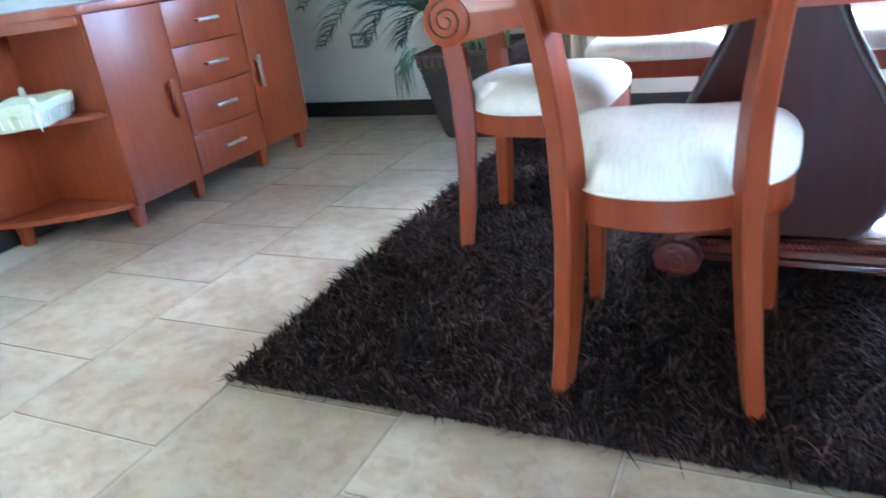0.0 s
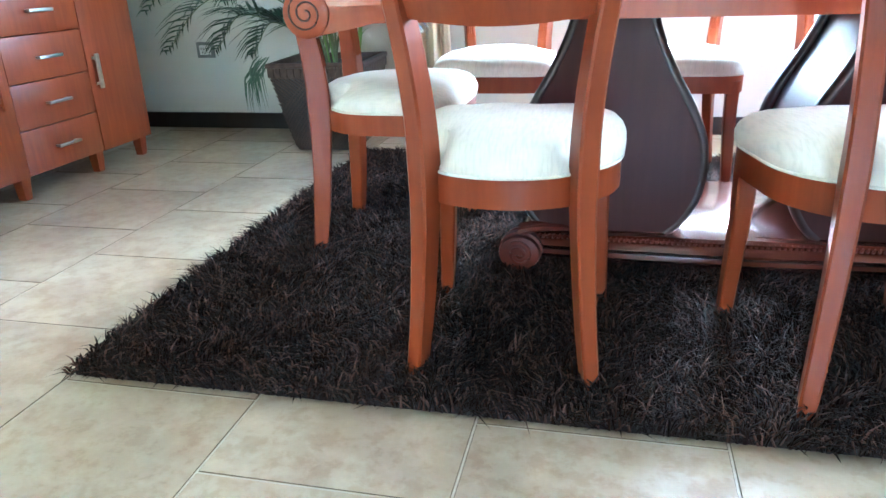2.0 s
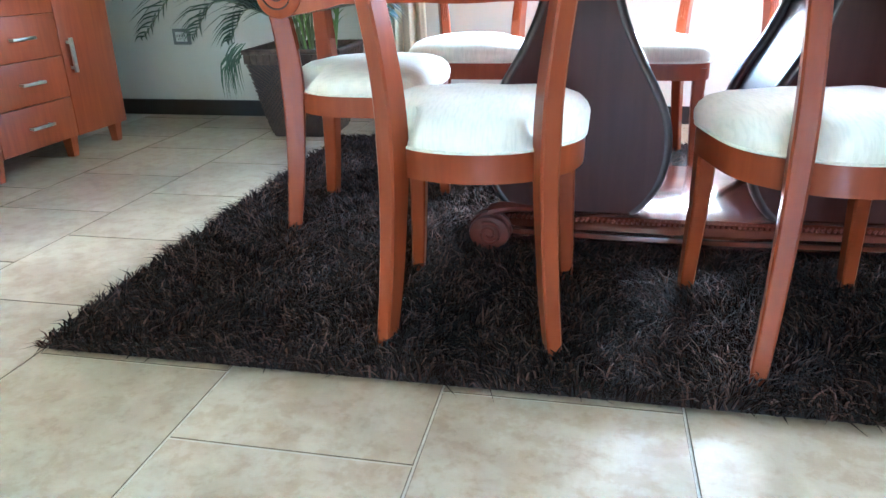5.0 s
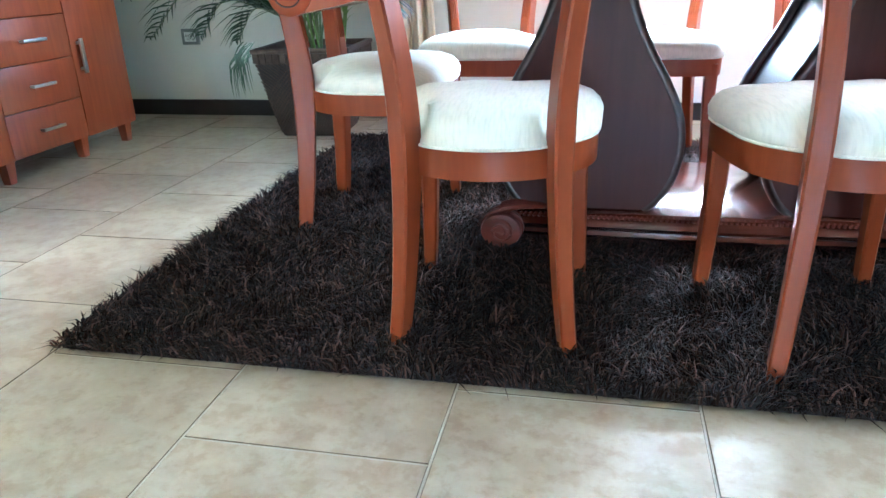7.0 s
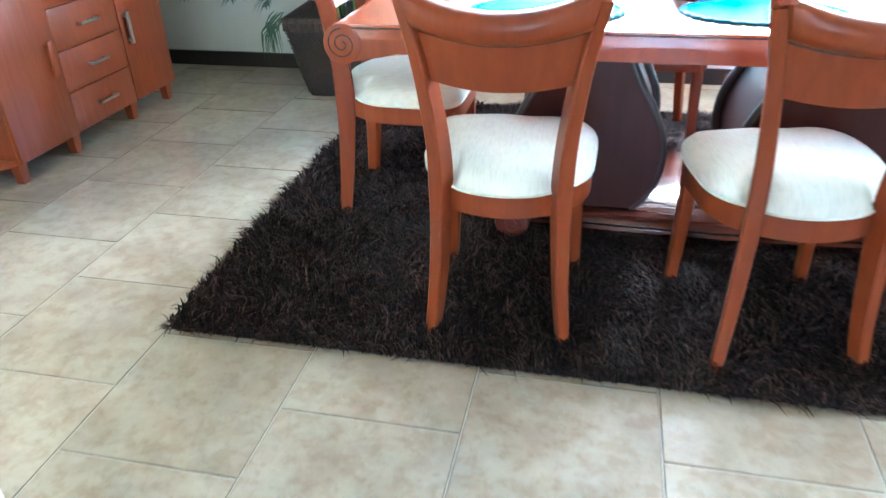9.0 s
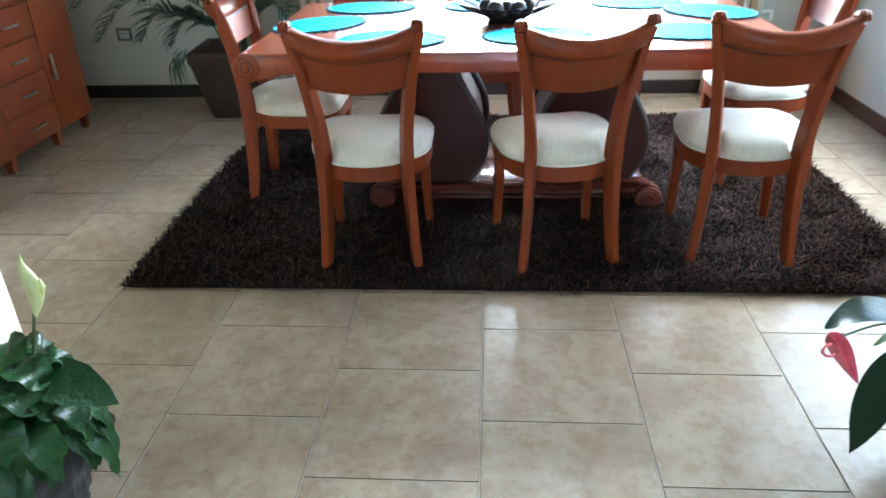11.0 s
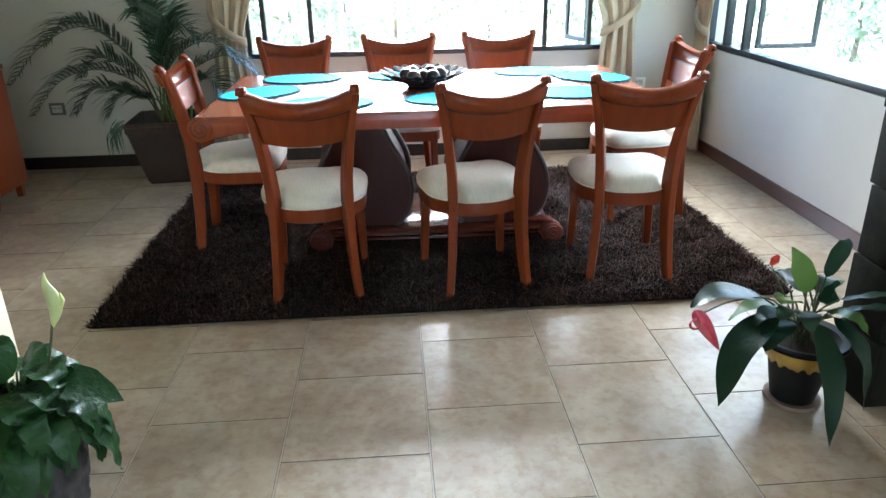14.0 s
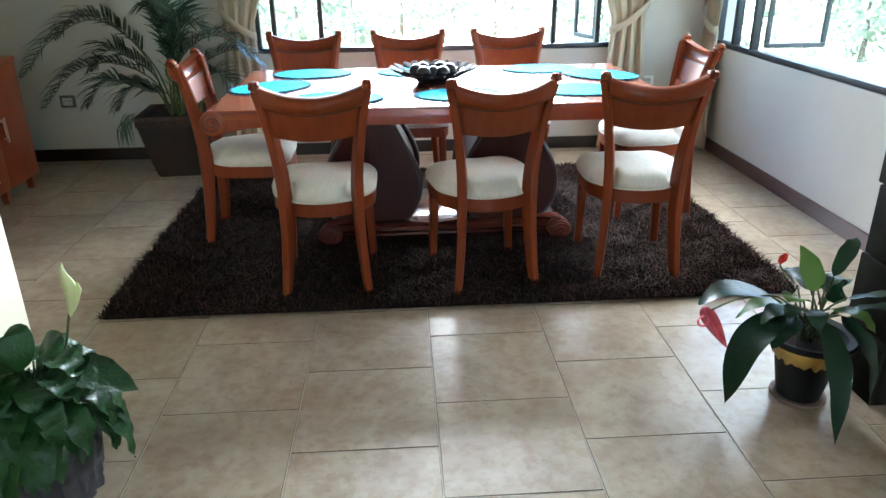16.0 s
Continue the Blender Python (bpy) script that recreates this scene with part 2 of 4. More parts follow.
PALM_STEM = mottled("palm_stem", (0.06, 0.085, 0.03), (0.11, 0.13, 0.05), 20, 0.5)
LEAF_DARK = island_material("glossy_dark_leaf", (0.005, 0.022, 0.010), (0.013, 0.042, 0.017), 0.36, 0.28, 0, 0.08, 0.35)
LEAF_LILY = island_material("peace_lily_leaf", (0.005, 0.028, 0.009), (0.026, 0.090, 0.017), 0.36, 0.35, 0, 0.14, 1.0)
LEAF_BRIGHT = island_material("young_leaf", (0.09, 0.17, 0.03), (0.13, 0.22, 0.05), 0.35, 0.5, 0, 0.25)
SPATHE_WHITE = island_material("cream_spathe", (0.74, 0.80, 0.38), (0.80, 0.85, 0.48), 0.5, 0.4, 0, 0.25)
SPATHE_RED = mottled("pink_red_spathe", (0.60, 0.04, 0.08), (0.78, 0.14, 0.18), 16, 0.3, coat=0.4)
RED_BUD = mottled("red_bud", (0.6, 0.02, 0.015), (0.7, 0.04, 0.02), 16, 0.4)
BLACK_GLAZE = mottled("black_glazed_pot", (0.008, 0.009, 0.010), (0.014, 0.014, 0.015), 14, 0.5, spec=0.15)
YELLOW_GLAZE = mottled("ochre_glaze", (0.42, 0.24, 0.04), (0.55, 0.34, 0.07), 12, 0.35)
SAUCER = mottled("tan_saucer", (0.20, 0.135, 0.105), (0.26, 0.18, 0.14), 12, 0.6, spec=0.2)
BARK = mottled("bark_pot", (0.018, 0.016, 0.016), (0.075, 0.068, 0.066), 16, 0.75, 1.0, 60)
SLATE = mottled("dark_slate", (0.007, 0.0065, 0.005), (0.022, 0.021, 0.015), 7, 0.85, 0.8, 30, spec=0.03, rough_var=0.1)
TURQUOISE = fabric("turquoise_weave", (0.012, 0.36, 0.50), (0.03, 0.48, 0.62), 700, 0.4)
TURQUOISE.node_tree.nodes["Principled BSDF"].inputs["Specular IOR Level"].default_value = 0.05
TURQUOISE.node_tree.nodes["Principled BSDF"].inputs["Sheen Weight"].default_value = 0.0
TEAL_EDGE = mottled("teal_cord", (0.006, 0.13, 0.20), (0.012, 0.20, 0.28), 60, 0.8)
BLACK_WIRE = mottled("black_metal_leaf", (0.012, 0.012, 0.013), (0.022, 0.022, 0.024), 20, 0.8, spec=0.06)
BALL = mottled("dark_ball", (0.012, 0.009, 0.008), (0.045, 0.034, 0.030), 14, 0.3, spec=0.25)
BASKET_CLOTH = fabric("pale_green_cloth", (0.62, 0.66, 0.48), (0.72, 0.75, 0.60))
BASKET_STRIPE = fabric("white_stripe_cloth", (0.80, 0.80, 0.74), (0.84, 0.84, 0.79))
OUT_WHITE = mottled("white_concrete", (0.70, 0.70, 0.69), (0.78, 0.78, 0.77), 2, 0.8, 0.2)
GRASS = mottled("far_lawn", (0.04, 0.06, 0.03), (0.08, 0.11, 0.05), 0.6, 0.9)
# Leaf greens raised: distance haze put into the base colour.
FAR_LEAF = island_material("hazy_far_foliage", (0.20, 0.25, 0.20), (0.30, 0.35, 0.26), 0.6, 0.2, 0, 0.45)
TRUNK = mottled("far_trunk", (0.07, 0.065, 0.05), (0.12, 0.11, 0.085), 8, 0.9)


# ---- mesh helpers ----
def empty(name, m, label, category, group=""):
    ob = new(name)
    ob.empty_display_size = 0.05
    ob.matrix_world = m
    return tagged(ob, label, category, group)


def mesh_of(bm, name, material, smooth=True, angle=40):
    me = bpy.data.meshes.new(name)
    bmesh.ops.recalc_face_normals(bm, faces=bm.faces)
    bm.to_mesh(me)
    bm.free()
    me.materials.append(material)
    if smooth:
        me.shade_smooth()
        me.set_sharp_from_angle(angle=radians(angle))
    return me


def part(name, bm, material, parent, label="", smooth=True, angle=40):
    ob = new(name, mesh_of(bm, name, material, smooth, angle))
    ob.parent = parent
    return tagged(ob, label) if label else ob


def thing(name, bm, material, label, category, kind="", smooth=True, angle=40):
    ob = new(name, mesh_of(bm, name, material, smooth, angle))
    return tagged(ob, label, category, "", kind)


def box(bm, x0, x1, y0, y1, z0, z1, bevel=0.0):
    made = bmesh.ops.create_cube(bm, size=1.0, matrix=Matrix.LocRotScale(((x0 + x1) / 2, (y0 + y1) / 2, (z0 + z1) / 2), None, (x1 - x0, y1 - y0, z1 - z0)))
    if bevel:
        edges = {e for v in made["verts"] for e in v.link_edges}
        bmesh.ops.bevel(bm, geom=list(edges), offset=bevel, segments=2, affect="EDGES", profile=0.6)
    return bm


def boxes(*sizes, bevel=0.0):
    bm = bmesh.new()
    for s in sizes:
        box(bm, *s, bevel=bevel)
    return bm


def loft(bm, rings, closed=True, caps=True):
    """Faces between rings of points; each ring is a loop."""
    rows = [[bm.verts.new(p) for p in ring] for ring in rings]
    n = len(rows[0])
    for a, b in zip(rows, rows[1:]):
        for i in range(n if closed else n - 1):
            j = (i + 1) % n
            bm.faces.new((a[i], a[j], b[j], b[i]))
    if caps and closed:
        bm.faces.new(rows[0][::-1])
        bm.faces.new(rows[-1])
    return bm


def sweep(bm, path, section, side=Vector((1, 0, 0))):
    """A section (list of (u, v) half sizes per point) swept along a path."""
    rings = []
    for i, p in enumerate(path):
        p = Vector(p)
        d = (Vector(path[min(i + 1, len(path) - 1)]) - Vector(path[max(i - 1, 0)])).normalized()
        u = (side - d * side.dot(d)).normalized()
        v = d.cross(u)
        w, h = section[i] if isinstance(section, list) else section
        c = min(w, h) * 0.25
        rings.append([p + u * a + v * b for a, b in ((w - c, h), (w, h - c), (w, c - h), (w - c, -h), (c - w, -h), (-w, c - h), (-w, h - c), (c - w, h))])
    return loft(bm, rings)


def tube(bm, path, radii, sides=8):
    rings = []
    for i, p in enumerate(path):
        p = Vector(p)
        d = (Vector(path[min(i + 1, len(path) - 1)]) - Vector(path[max(i - 1, 0)])).normalized()
        ref = Vector((0, 0, 1)) if abs(d.z) < 0.9 else Vector((1, 0, 0))
        u = d.cross(ref).normalized()
        v = d.cross(u)
        r = radii[i] if isinstance(radii, (list, tuple)) else radii
        rings.append([p + (u * math.cos(a) + v * math.sin(a)) * r for a in [2 * math.pi * k / sides for k in range(sides)]])
    return loft(bm, rings)


def lathe(bm, profile, sides=32, centre=(0, 0)):
    rings = [[(centre[0] + r * math.cos(2 * math.pi * k / sides), centre[1] + r * math.sin(2 * math.pi * k / sides), z) for k in range(sides)] for r, z in profile]
    return loft(bm, rings)


def smooth_path(points, n):
    """A Catmull-Rom curve through the points."""
    pts = [Vector(p) for p in points]
    pts = [2 * pts[0] - pts[1]] + pts + [2 * pts[-1] - pts[-2]]
    out = []
    for i in range(1, len(pts) - 2):
        for k in range(n):
            t = k / n
            a, b, c, d = pts[i - 1:i + 3]
            out.append(0.5 * (2 * b + (c - a) * t + (2 * a - 5 * b + 4 * c - d) * t * t + (3 * b - a - 3 * c + d) * t ** 3))
    return out + [pts[-2]]


def spiral(cx, cy, cz, r0, r1, turns, start, hand=1, n=44):
    """A flat volute in the x-z plane."""
    return [(cx + (r0 + (r1 - r0) * k / n) * math.cos(start + hand * turns * 2 * math.pi * k / n), cy, cz + (r0 + (r1 - r0) * k / n) * math.sin(start + hand * turns * 2 * math.pi * k / n)) for k in range(n + 1)]


def blade(bm, points, width, fold=0.25, up=Vector((0, 0, 1)), shape="ovate", n=8, wave=0.0):
    """A leaf along a curve, folded at its midrib."""
    path = smooth_path(points, max(2, n // (len(points) - 1)))
    rows = []
    m = len(path) - 1
    for i, p in enumerate(path):
        t = i / m
        d = (path[min(i + 1, m)] - path[max(i - 1, 0)]).normalized()
        s = d.cross(up)
        s = s.normalized() if s.length > 1e-4 else Vector((1, 0, 0))
        nrm = s.cross(d).normalized()
        if shape == "ovate":
            w = width * (math.sin(math.pi * min(1, t ** 0.72)) ** 0.8 if 0 < t < 1 else 0.02)
        else:
            w = width * (1 - t ** 2.2) * min(1, 0.35 + 3 * t) + width * 0.03
        ripple = wave * math.sin(t * 17 + p.x * 40)
        rows.append([bm.verts.new(p + s * w + nrm * (w * fold + ripple)), bm.verts.new(p), bm.verts.new(p - s * w + nrm * (w * fold - ripple))])
    for a, b in zip(rows, rows[1:]):
        bm.faces.new((a[0], a[1], b[1], b[0]))
        bm.faces.new((a[1], a[2], b[2], b[1]))
    return bm


# ---- setting ----
XL, XR, YF, YB, H = -1.54, 3.54, 2.80, -5.20, 2.45
WX0, WX1, WZ0, WZ1 = 0.28, 2.84, 0.735, 2.20   # far window
RY0, RY1 = 0.10, 2.76                           # side window
ZS = 0.745
floor = thing("floor", boxes((XL - 0.2, XR + 0.2, YB - 0.2, YF + 0.2, -0.12, -0.0022)), GROUT, "beige stone tile floor with pale grout", "floor", "structure", False)
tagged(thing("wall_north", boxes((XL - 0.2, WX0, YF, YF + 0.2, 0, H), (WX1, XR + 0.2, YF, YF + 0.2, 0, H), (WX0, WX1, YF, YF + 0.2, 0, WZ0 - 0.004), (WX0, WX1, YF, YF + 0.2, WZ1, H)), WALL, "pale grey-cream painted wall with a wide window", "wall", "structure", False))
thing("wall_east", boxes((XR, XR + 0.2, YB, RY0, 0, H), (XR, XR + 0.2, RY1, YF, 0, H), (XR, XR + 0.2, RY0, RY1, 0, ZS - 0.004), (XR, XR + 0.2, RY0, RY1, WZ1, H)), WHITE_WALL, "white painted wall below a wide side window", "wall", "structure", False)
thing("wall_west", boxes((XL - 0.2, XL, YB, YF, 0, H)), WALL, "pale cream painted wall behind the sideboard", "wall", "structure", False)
# Closes the room out of view; its dark colour dims the bounce.
thing("wall_south", boxes((XL - 0.2, 1.25, YB - 0.2, YB, 0, H), (2.25, XR + 0.2, YB - 0.2, YB, 0, H), (1.25, 2.25, YB - 0.2, YB, 2.1, H)), DIM_WALL, "unseen wall, darkened to cut bounced light, round an added door", "wall", "structure", False)
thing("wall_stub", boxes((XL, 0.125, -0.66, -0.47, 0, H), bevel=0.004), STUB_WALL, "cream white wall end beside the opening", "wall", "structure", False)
thing("ceiling", boxes((XL - 0.2, XR + 0.2, YB - 0.2, YF + 0.2, H, H + 0.15)), CEILING, "white painted ceiling", "ceiling", "structure", False)


def board(name, x0, x1, y0, y1, h, material, label):
    bm = boxes((x0, x1, y0, y1, 0, h), bevel=0.004)
    return thing(name, bm, material, label, "baseboard", "structure", False)


board("baseboard_north", XL, XR - 0.016, YF - 0.015, YF + 0.001, 0.088, DARK_BASE, "dark brown wooden baseboard")
board("baseboard_east", XR - 0.015, XR + 0.001, -0.2, YF - 0.016, 0.088, BROWN_BASE, "reddish brown wooden baseboard")
board("baseboard_west", XL - 0.001, XL + 0.015, -0.46, YF - 0.016, 0.088, DARK_BASE, "dark brown wooden baseboard")


def window(name, m, length, z0, z1, posts, panes, label):
    """A frame in the x-z plane of m with uprights at posts; panes lists (x0, x1)."""
    w = empty(name, m, label, "window")
    tagged(w, kind="structure")
    part("window_frame", boxes((0, length, -0.03, 0.03, z0, z0 + 0.035), (0, length, -0.03, 0.03, z1 - 0.035, z1), (0, 0.03, -0.029, 0.029, z0 + 0.035, z1 - 0.035), (length - 0.03, length, -0.029, 0.029, z0 + 0.035, z1 - 0.035), bevel=0.004), FRAME, w)
    for x in posts:
        part("mullion", boxes((x - 0.016, x + 0.016, -0.026, 0.026, z0 + 0.035, z1 - 0.035), bevel=0.003), FRAME, w)
    for x0, x1 in panes:
        p = part("pane", boxes((x0, x1, -0.003, 0.003, z0 + 0.036, z1 - 0.036)), GLASS, w)
        p.visible_shadow = False
    return w


def opened(w, x0, x1, z0, z1, m, label):
    """A hinged sash that stands open."""
    bm = boxes((x0, x1, -0.012, 0.012, z0, z0 + 0.03), (x0, x1, -0.012, 0.012, z1 - 0.03, z1), (x0, x0 + 0.03, -0.011, 0.011, z0 + 0.03, z1 - 0.03), (x1 - 0.03, x1, -0.011, 0.011, z0 + 0.03, z1 - 0.03), bevel=0.003)
    bm.transform(m)
    s = part("sash", bm, FRAME, w, label)
    bm = boxes((x0 + 0.03, x1 - 0.03, -0.003, 0.003, z0 + 0.03, z1 - 0.03))
    bm.transform(m)
    p = part("pane", bm, GLASS, s)
    p.visible_shadow = False


win = window("window_1", Matrix.Translation((WX0, YF + 0.032, 0)), WX1 - WX0, WZ0 - 0.002, WZ1, [0.125, 0.45, 2.10, 2.42], [(0.14, 0.435), (0.466, 2.085)], "wide window in dark aluminium with sliding panes")
opened(win, 0, 0.29, WZ0 + 0.045, WZ1 - 0.045, Matrix.Translation((2.42, 0.03, 0)) @ pose(0, 0, 0, 0, 0, 108), "window sash standing open")
win2 = window("window_2", Matrix.Translation((XR + 0.032, RY0, 0)) @ pose(0, 0, 0, 0, 0, 90), RY1 - RY0, ZS - 0.002, WZ1, [0.62, 2.10, 2.37], [(0.03, 0.6), (0.64, 2.08)], "side window in dark aluminium with an open sash")
opened(win2, 0, 0.40, ZS + 0.045, WZ1 - 0.045, Matrix.Translation((2.05, -0.04, 0)) @ pose(0, 0, 0, 0, 0, -90), "window sash standing open")

# Assumed door, out of view, added to light the chair backs.
window("window_3", Matrix.Translation((1.25, YB - 0.1, 0)), 1.0, 0.0, 2.098, [0.5], [(0.03, 0.484), (0.516, 0.97)], "assumed glass door out of view, added to let in light")

# column of slate blocks beside the opening
column = empty("column", pose(0, 0, 0), "square column clad in dark slate blocks", "column")
tagged(column, kind="structure")
part("core", boxes((2.780, 3.11, -0.565, -0.400, 0, H)), SLATE, column)
random.seed(5)
z = 0.0
row = 0
while z < H - 0.05:
    h = min(0.235, H - z)
    o = 0.004 * (row % 2)
    e = [random.uniform(0, 0.012) for _ in range(4)]
    part("slate_block", boxes((2.755 + e[0], 2.779, -0.590 + e[1], -0.375 - e[2], z + 0.003, z + h - 0.003), bevel=0.004), SLATE, column)
    part("slate_block", boxes((2.780, 3.135 - e[3], -0.590 + e[1], -0.566, z + 0.003, z + h - 0.003), bevel=0.004), SLATE, column)
    part("slate_block", boxes((2.780, 3.135 - e[3], -0.399, -0.375 - e[2], z + 0.003, z + h - 0.003), bevel=0.004), SLATE, column)
    z += h
    row += 1


def outlet(m, w, h, label, plate, plate_label):
    o = empty("wall_outlet", m, label, "outlet")
    part("plate", boxes((-w / 2, w / 2, -0.010, 0, -h / 2, h / 2), bevel=0.003), plate, o, plate_label)
    for sx in (-1, 1):
        bm = boxes(*[(sx * w * 0.15 + dx - 0.0022, sx * w * 0.15 + dx + 0.0022, -0.0145, -0.0131, dz - hh, dz + hh) for dx, dz, hh in ((-0.007, 0.006, 0.006), (0.007, 0.006, 0.006), (0.0, -0.012, 0.003))])
        part("socket", bm, DARK_BASE, o, "dark socket slots", smooth=False)
    part("insert", boxes((-w * 0.32, w * 0.32, -0.013, -0.0102, -h * 0.3, h * 0.3), bevel=0.001), PALE_PLASTIC, o, "pale plastic insert")
    return o


outlet(pose(-1.09, YF, 0.432), 0.105, 0.085, "grey framed wall outlet with pale insert", GREY_PLASTIC, "grey metal cover plate")
outlet(pose(3.08, YF, 0.49), 0.12, 0.07, "pale wall outlet below the window", WHITE_PLASTIC, "white cover plate")


# ---- curtains ----
def curtain(m, spread, label):
    """A gathered drape: local x along the wall, y towards the room; it flares above its tie towards +x."""
    c = empty("curtain", m, label, "curtain")
    bm = bmesh.new()
    rings = []
    for z in [0.02, 0.2, 0.4, 0.6, 0.75, 0.85, 0.92, 0.98, 1.05, 1.15, 1.3, 1.5, 1.75, 2.0, 2.3]:
        if z < 0.94:
            w = 0.17 + 0.07 * (0.94 - z)
            cx = 0.0
        else:
            k = min(1, (z - 0.94) / 1.1)
            w = 0.17 + spread * k ** 0.8
            cx = spread * 0.75 * k ** 0.8
        ring = []
        for i in range(97):
            u = i / 96 * 2 - 1
            fold = math.sin(u * 12 + 0.6 * math.sin(z * 2)) * 0.62 + 0.22 * math.sin(u * 23 + z)
            depth = (0.035 if z < 0.94 else 0.028) * (0.55 if abs(z - 0.94) < 0.06 else 1)
            ring.append((cx + u * w * (1 - 0.06 * math.sin(z * 9)), -0.06 + fold * depth - 0.02 * (1 - u * u), z))
        rings.append(ring)
    loft(bm, rings, closed=False)
    d = part("drape", bm, CURTAIN, c)
    so = d.modifiers.new("thickness", "SOLIDIFY")
    so.thickness = 0.003
    bm = bmesh.new()
    band = []
    for i in range(41):
        a = math.pi * (0.02 + 0.96 * i / 40)
        x = 0.185 * math.cos(a)
        y = -0.065 - 0.065 * math.sin(a)
        z0 = 0.86 + 0.19 * (1 - (x + 0.185) / 0.37) ** 1.3
        band.append([(x, y, z0 + h) for h in (-0.028, 0.0, 0.028)])
    loft(bm, band, closed=False)
    b = part("tieback", bm, CURTAIN, c, "tieback of the same beige cloth")
    b.modifiers.new("thickness", "SOLIDIFY").thickness = 0.004
    return c


curtain(pose(0.175, YF, 0) @ Matrix.Diagonal((0.66, 1, 1, 1)), 0.20, "beige curtain tied back beside the window")
curtain(pose(2.90, YF, 0) @ Matrix.Diagonal((-0.76, 1, 1, 1)), 0.18, "beige curtain tied back beside the window")
curtain(pose(XR, 2.66, 0, 0, 0, -90) @ Matrix.Diagonal((0.62, 1, 1, 1)), 0.12, "beige curtain tied back in the window corner")


# ---- rug ----
def rug():
    x0, x1, y0, y1 = 0.0, 2.96, 0.235, 2.235
    r = empty("rug", pose(0, 0, 0), "dark brown shaggy rug under the dining table", "rug")
    part("backing", boxes((x0 + 0.01, x1 - 0.01, y0 + 0.01, y1 - 0.01, 0.001, 0.014), bevel=0.003), RUG_BASE, r)
    rng = np.random.default_rng(3)
    step = 0.0120
    gx, gy = np.meshgrid(np.arange(x0, x1, step), np.arange(y0, y1, step))
    base = np.stack([gx.ravel(), gy.ravel()], 1)
    base = np.repeat(base, np.where(rng.random(len(base)) < 0.55, 3, 2), axis=0)
    n = len(base)
    base = base + rng.uniform(-0.008, 0.008, (n, 2))
    base = np.clip(base, (x0 - 0.002, y0 - 0.002), (x1 + 0.002, y1 + 0.002))
    # tufts lie over in patches
    field = np.sin(base[:, 0] * 9 + 2 * np.sin(base[:, 1] * 7)) + np.cos(base[:, 1] * 11 + 2 * np.sin(base[:, 0] * 6))
    ang = field * 2.2 + rng.normal(0, 1.1, n)
    lean = np.abs(rng.normal(0.030, 0.016, n))
    clump = np.sin(base[:, 0] * 61 + 3 * np.sin(base[:, 1] * 23)) * np.sin(base[:, 1] * 57 + 3 * np.sin(base[:, 0] * 19))
    tall = rng.uniform(0.026, 0.046, n) * (1 + 0.22 * clump)
    dirx, diry = np.cos(ang), np.sin(ang)
    edge = np.minimum(np.minimum(base[:, 0] - x0, x1 - base[:, 0]), np.minimum(base[:, 1] - y0, y1 - base[:, 1]))
    tall = np.where(edge < 0.02, tall * 0.8, tall)
    w = rng.uniform(0.0017, 0.0033, n)
    verts = np.zeros((n, 7, 3))
    for k, (f, hh, ww) in enumerate(((0.0, 0.0, 1.0), (0.45, 0.72, 0.95))):
        for j in range(3):
            a = 2 * math.pi * j / 3 + ang
            verts[:, k * 3 + j, 0] = base[:, 0] + dirx * lean * f + np.cos(a) * w * ww
            verts[:, k * 3 + j, 1] = base[:, 1] + diry * lean * f + np.sin(a) * w * ww
            verts[:, k * 3 + j, 2] = 0.01 + tall * hh
    verts[:, 6, 0], verts[:, 6, 1], verts[:, 6, 2] = base[:, 0] + dirx * lean * 1.25, base[:, 1] + diry * lean * 1.25, 0.01 + tall * rng.uniform(0.72, 1.05, n)
    tri = np.array([[0, 1, 4], [0, 4, 3], [1, 2, 5], [1, 5, 4], [2, 0, 3], [2, 3, 5], [3, 4, 6], [4, 5, 6], [5, 3, 6]])
    faces = (tri[None] + (np.arange(n) * 7)[:, None, None]).reshape(-1, 3)
    me = bpy.data.meshes.new("shag")
    me.vertices.add(n * 7)
    me.vertices.foreach_set("co", verts.reshape(-1))
    me.loops.add(len(faces) * 3)
    me.loops.foreach_set("vertex_index", faces.reshape(-1).astype(np.int32))
    me.polygons.add(len(faces))
    me.polygons.foreach_set("loop_start", np.arange(0, len(faces) * 3, 3, dtype=np.int32))
    me.update(calc_edges=True)
    me.materials.append(RUG_YARN)
    ob = new("shag", me)
    ob.parent = r
    tagged(ob, kind="stuff")
    return r


rug()
PILE = 0.022


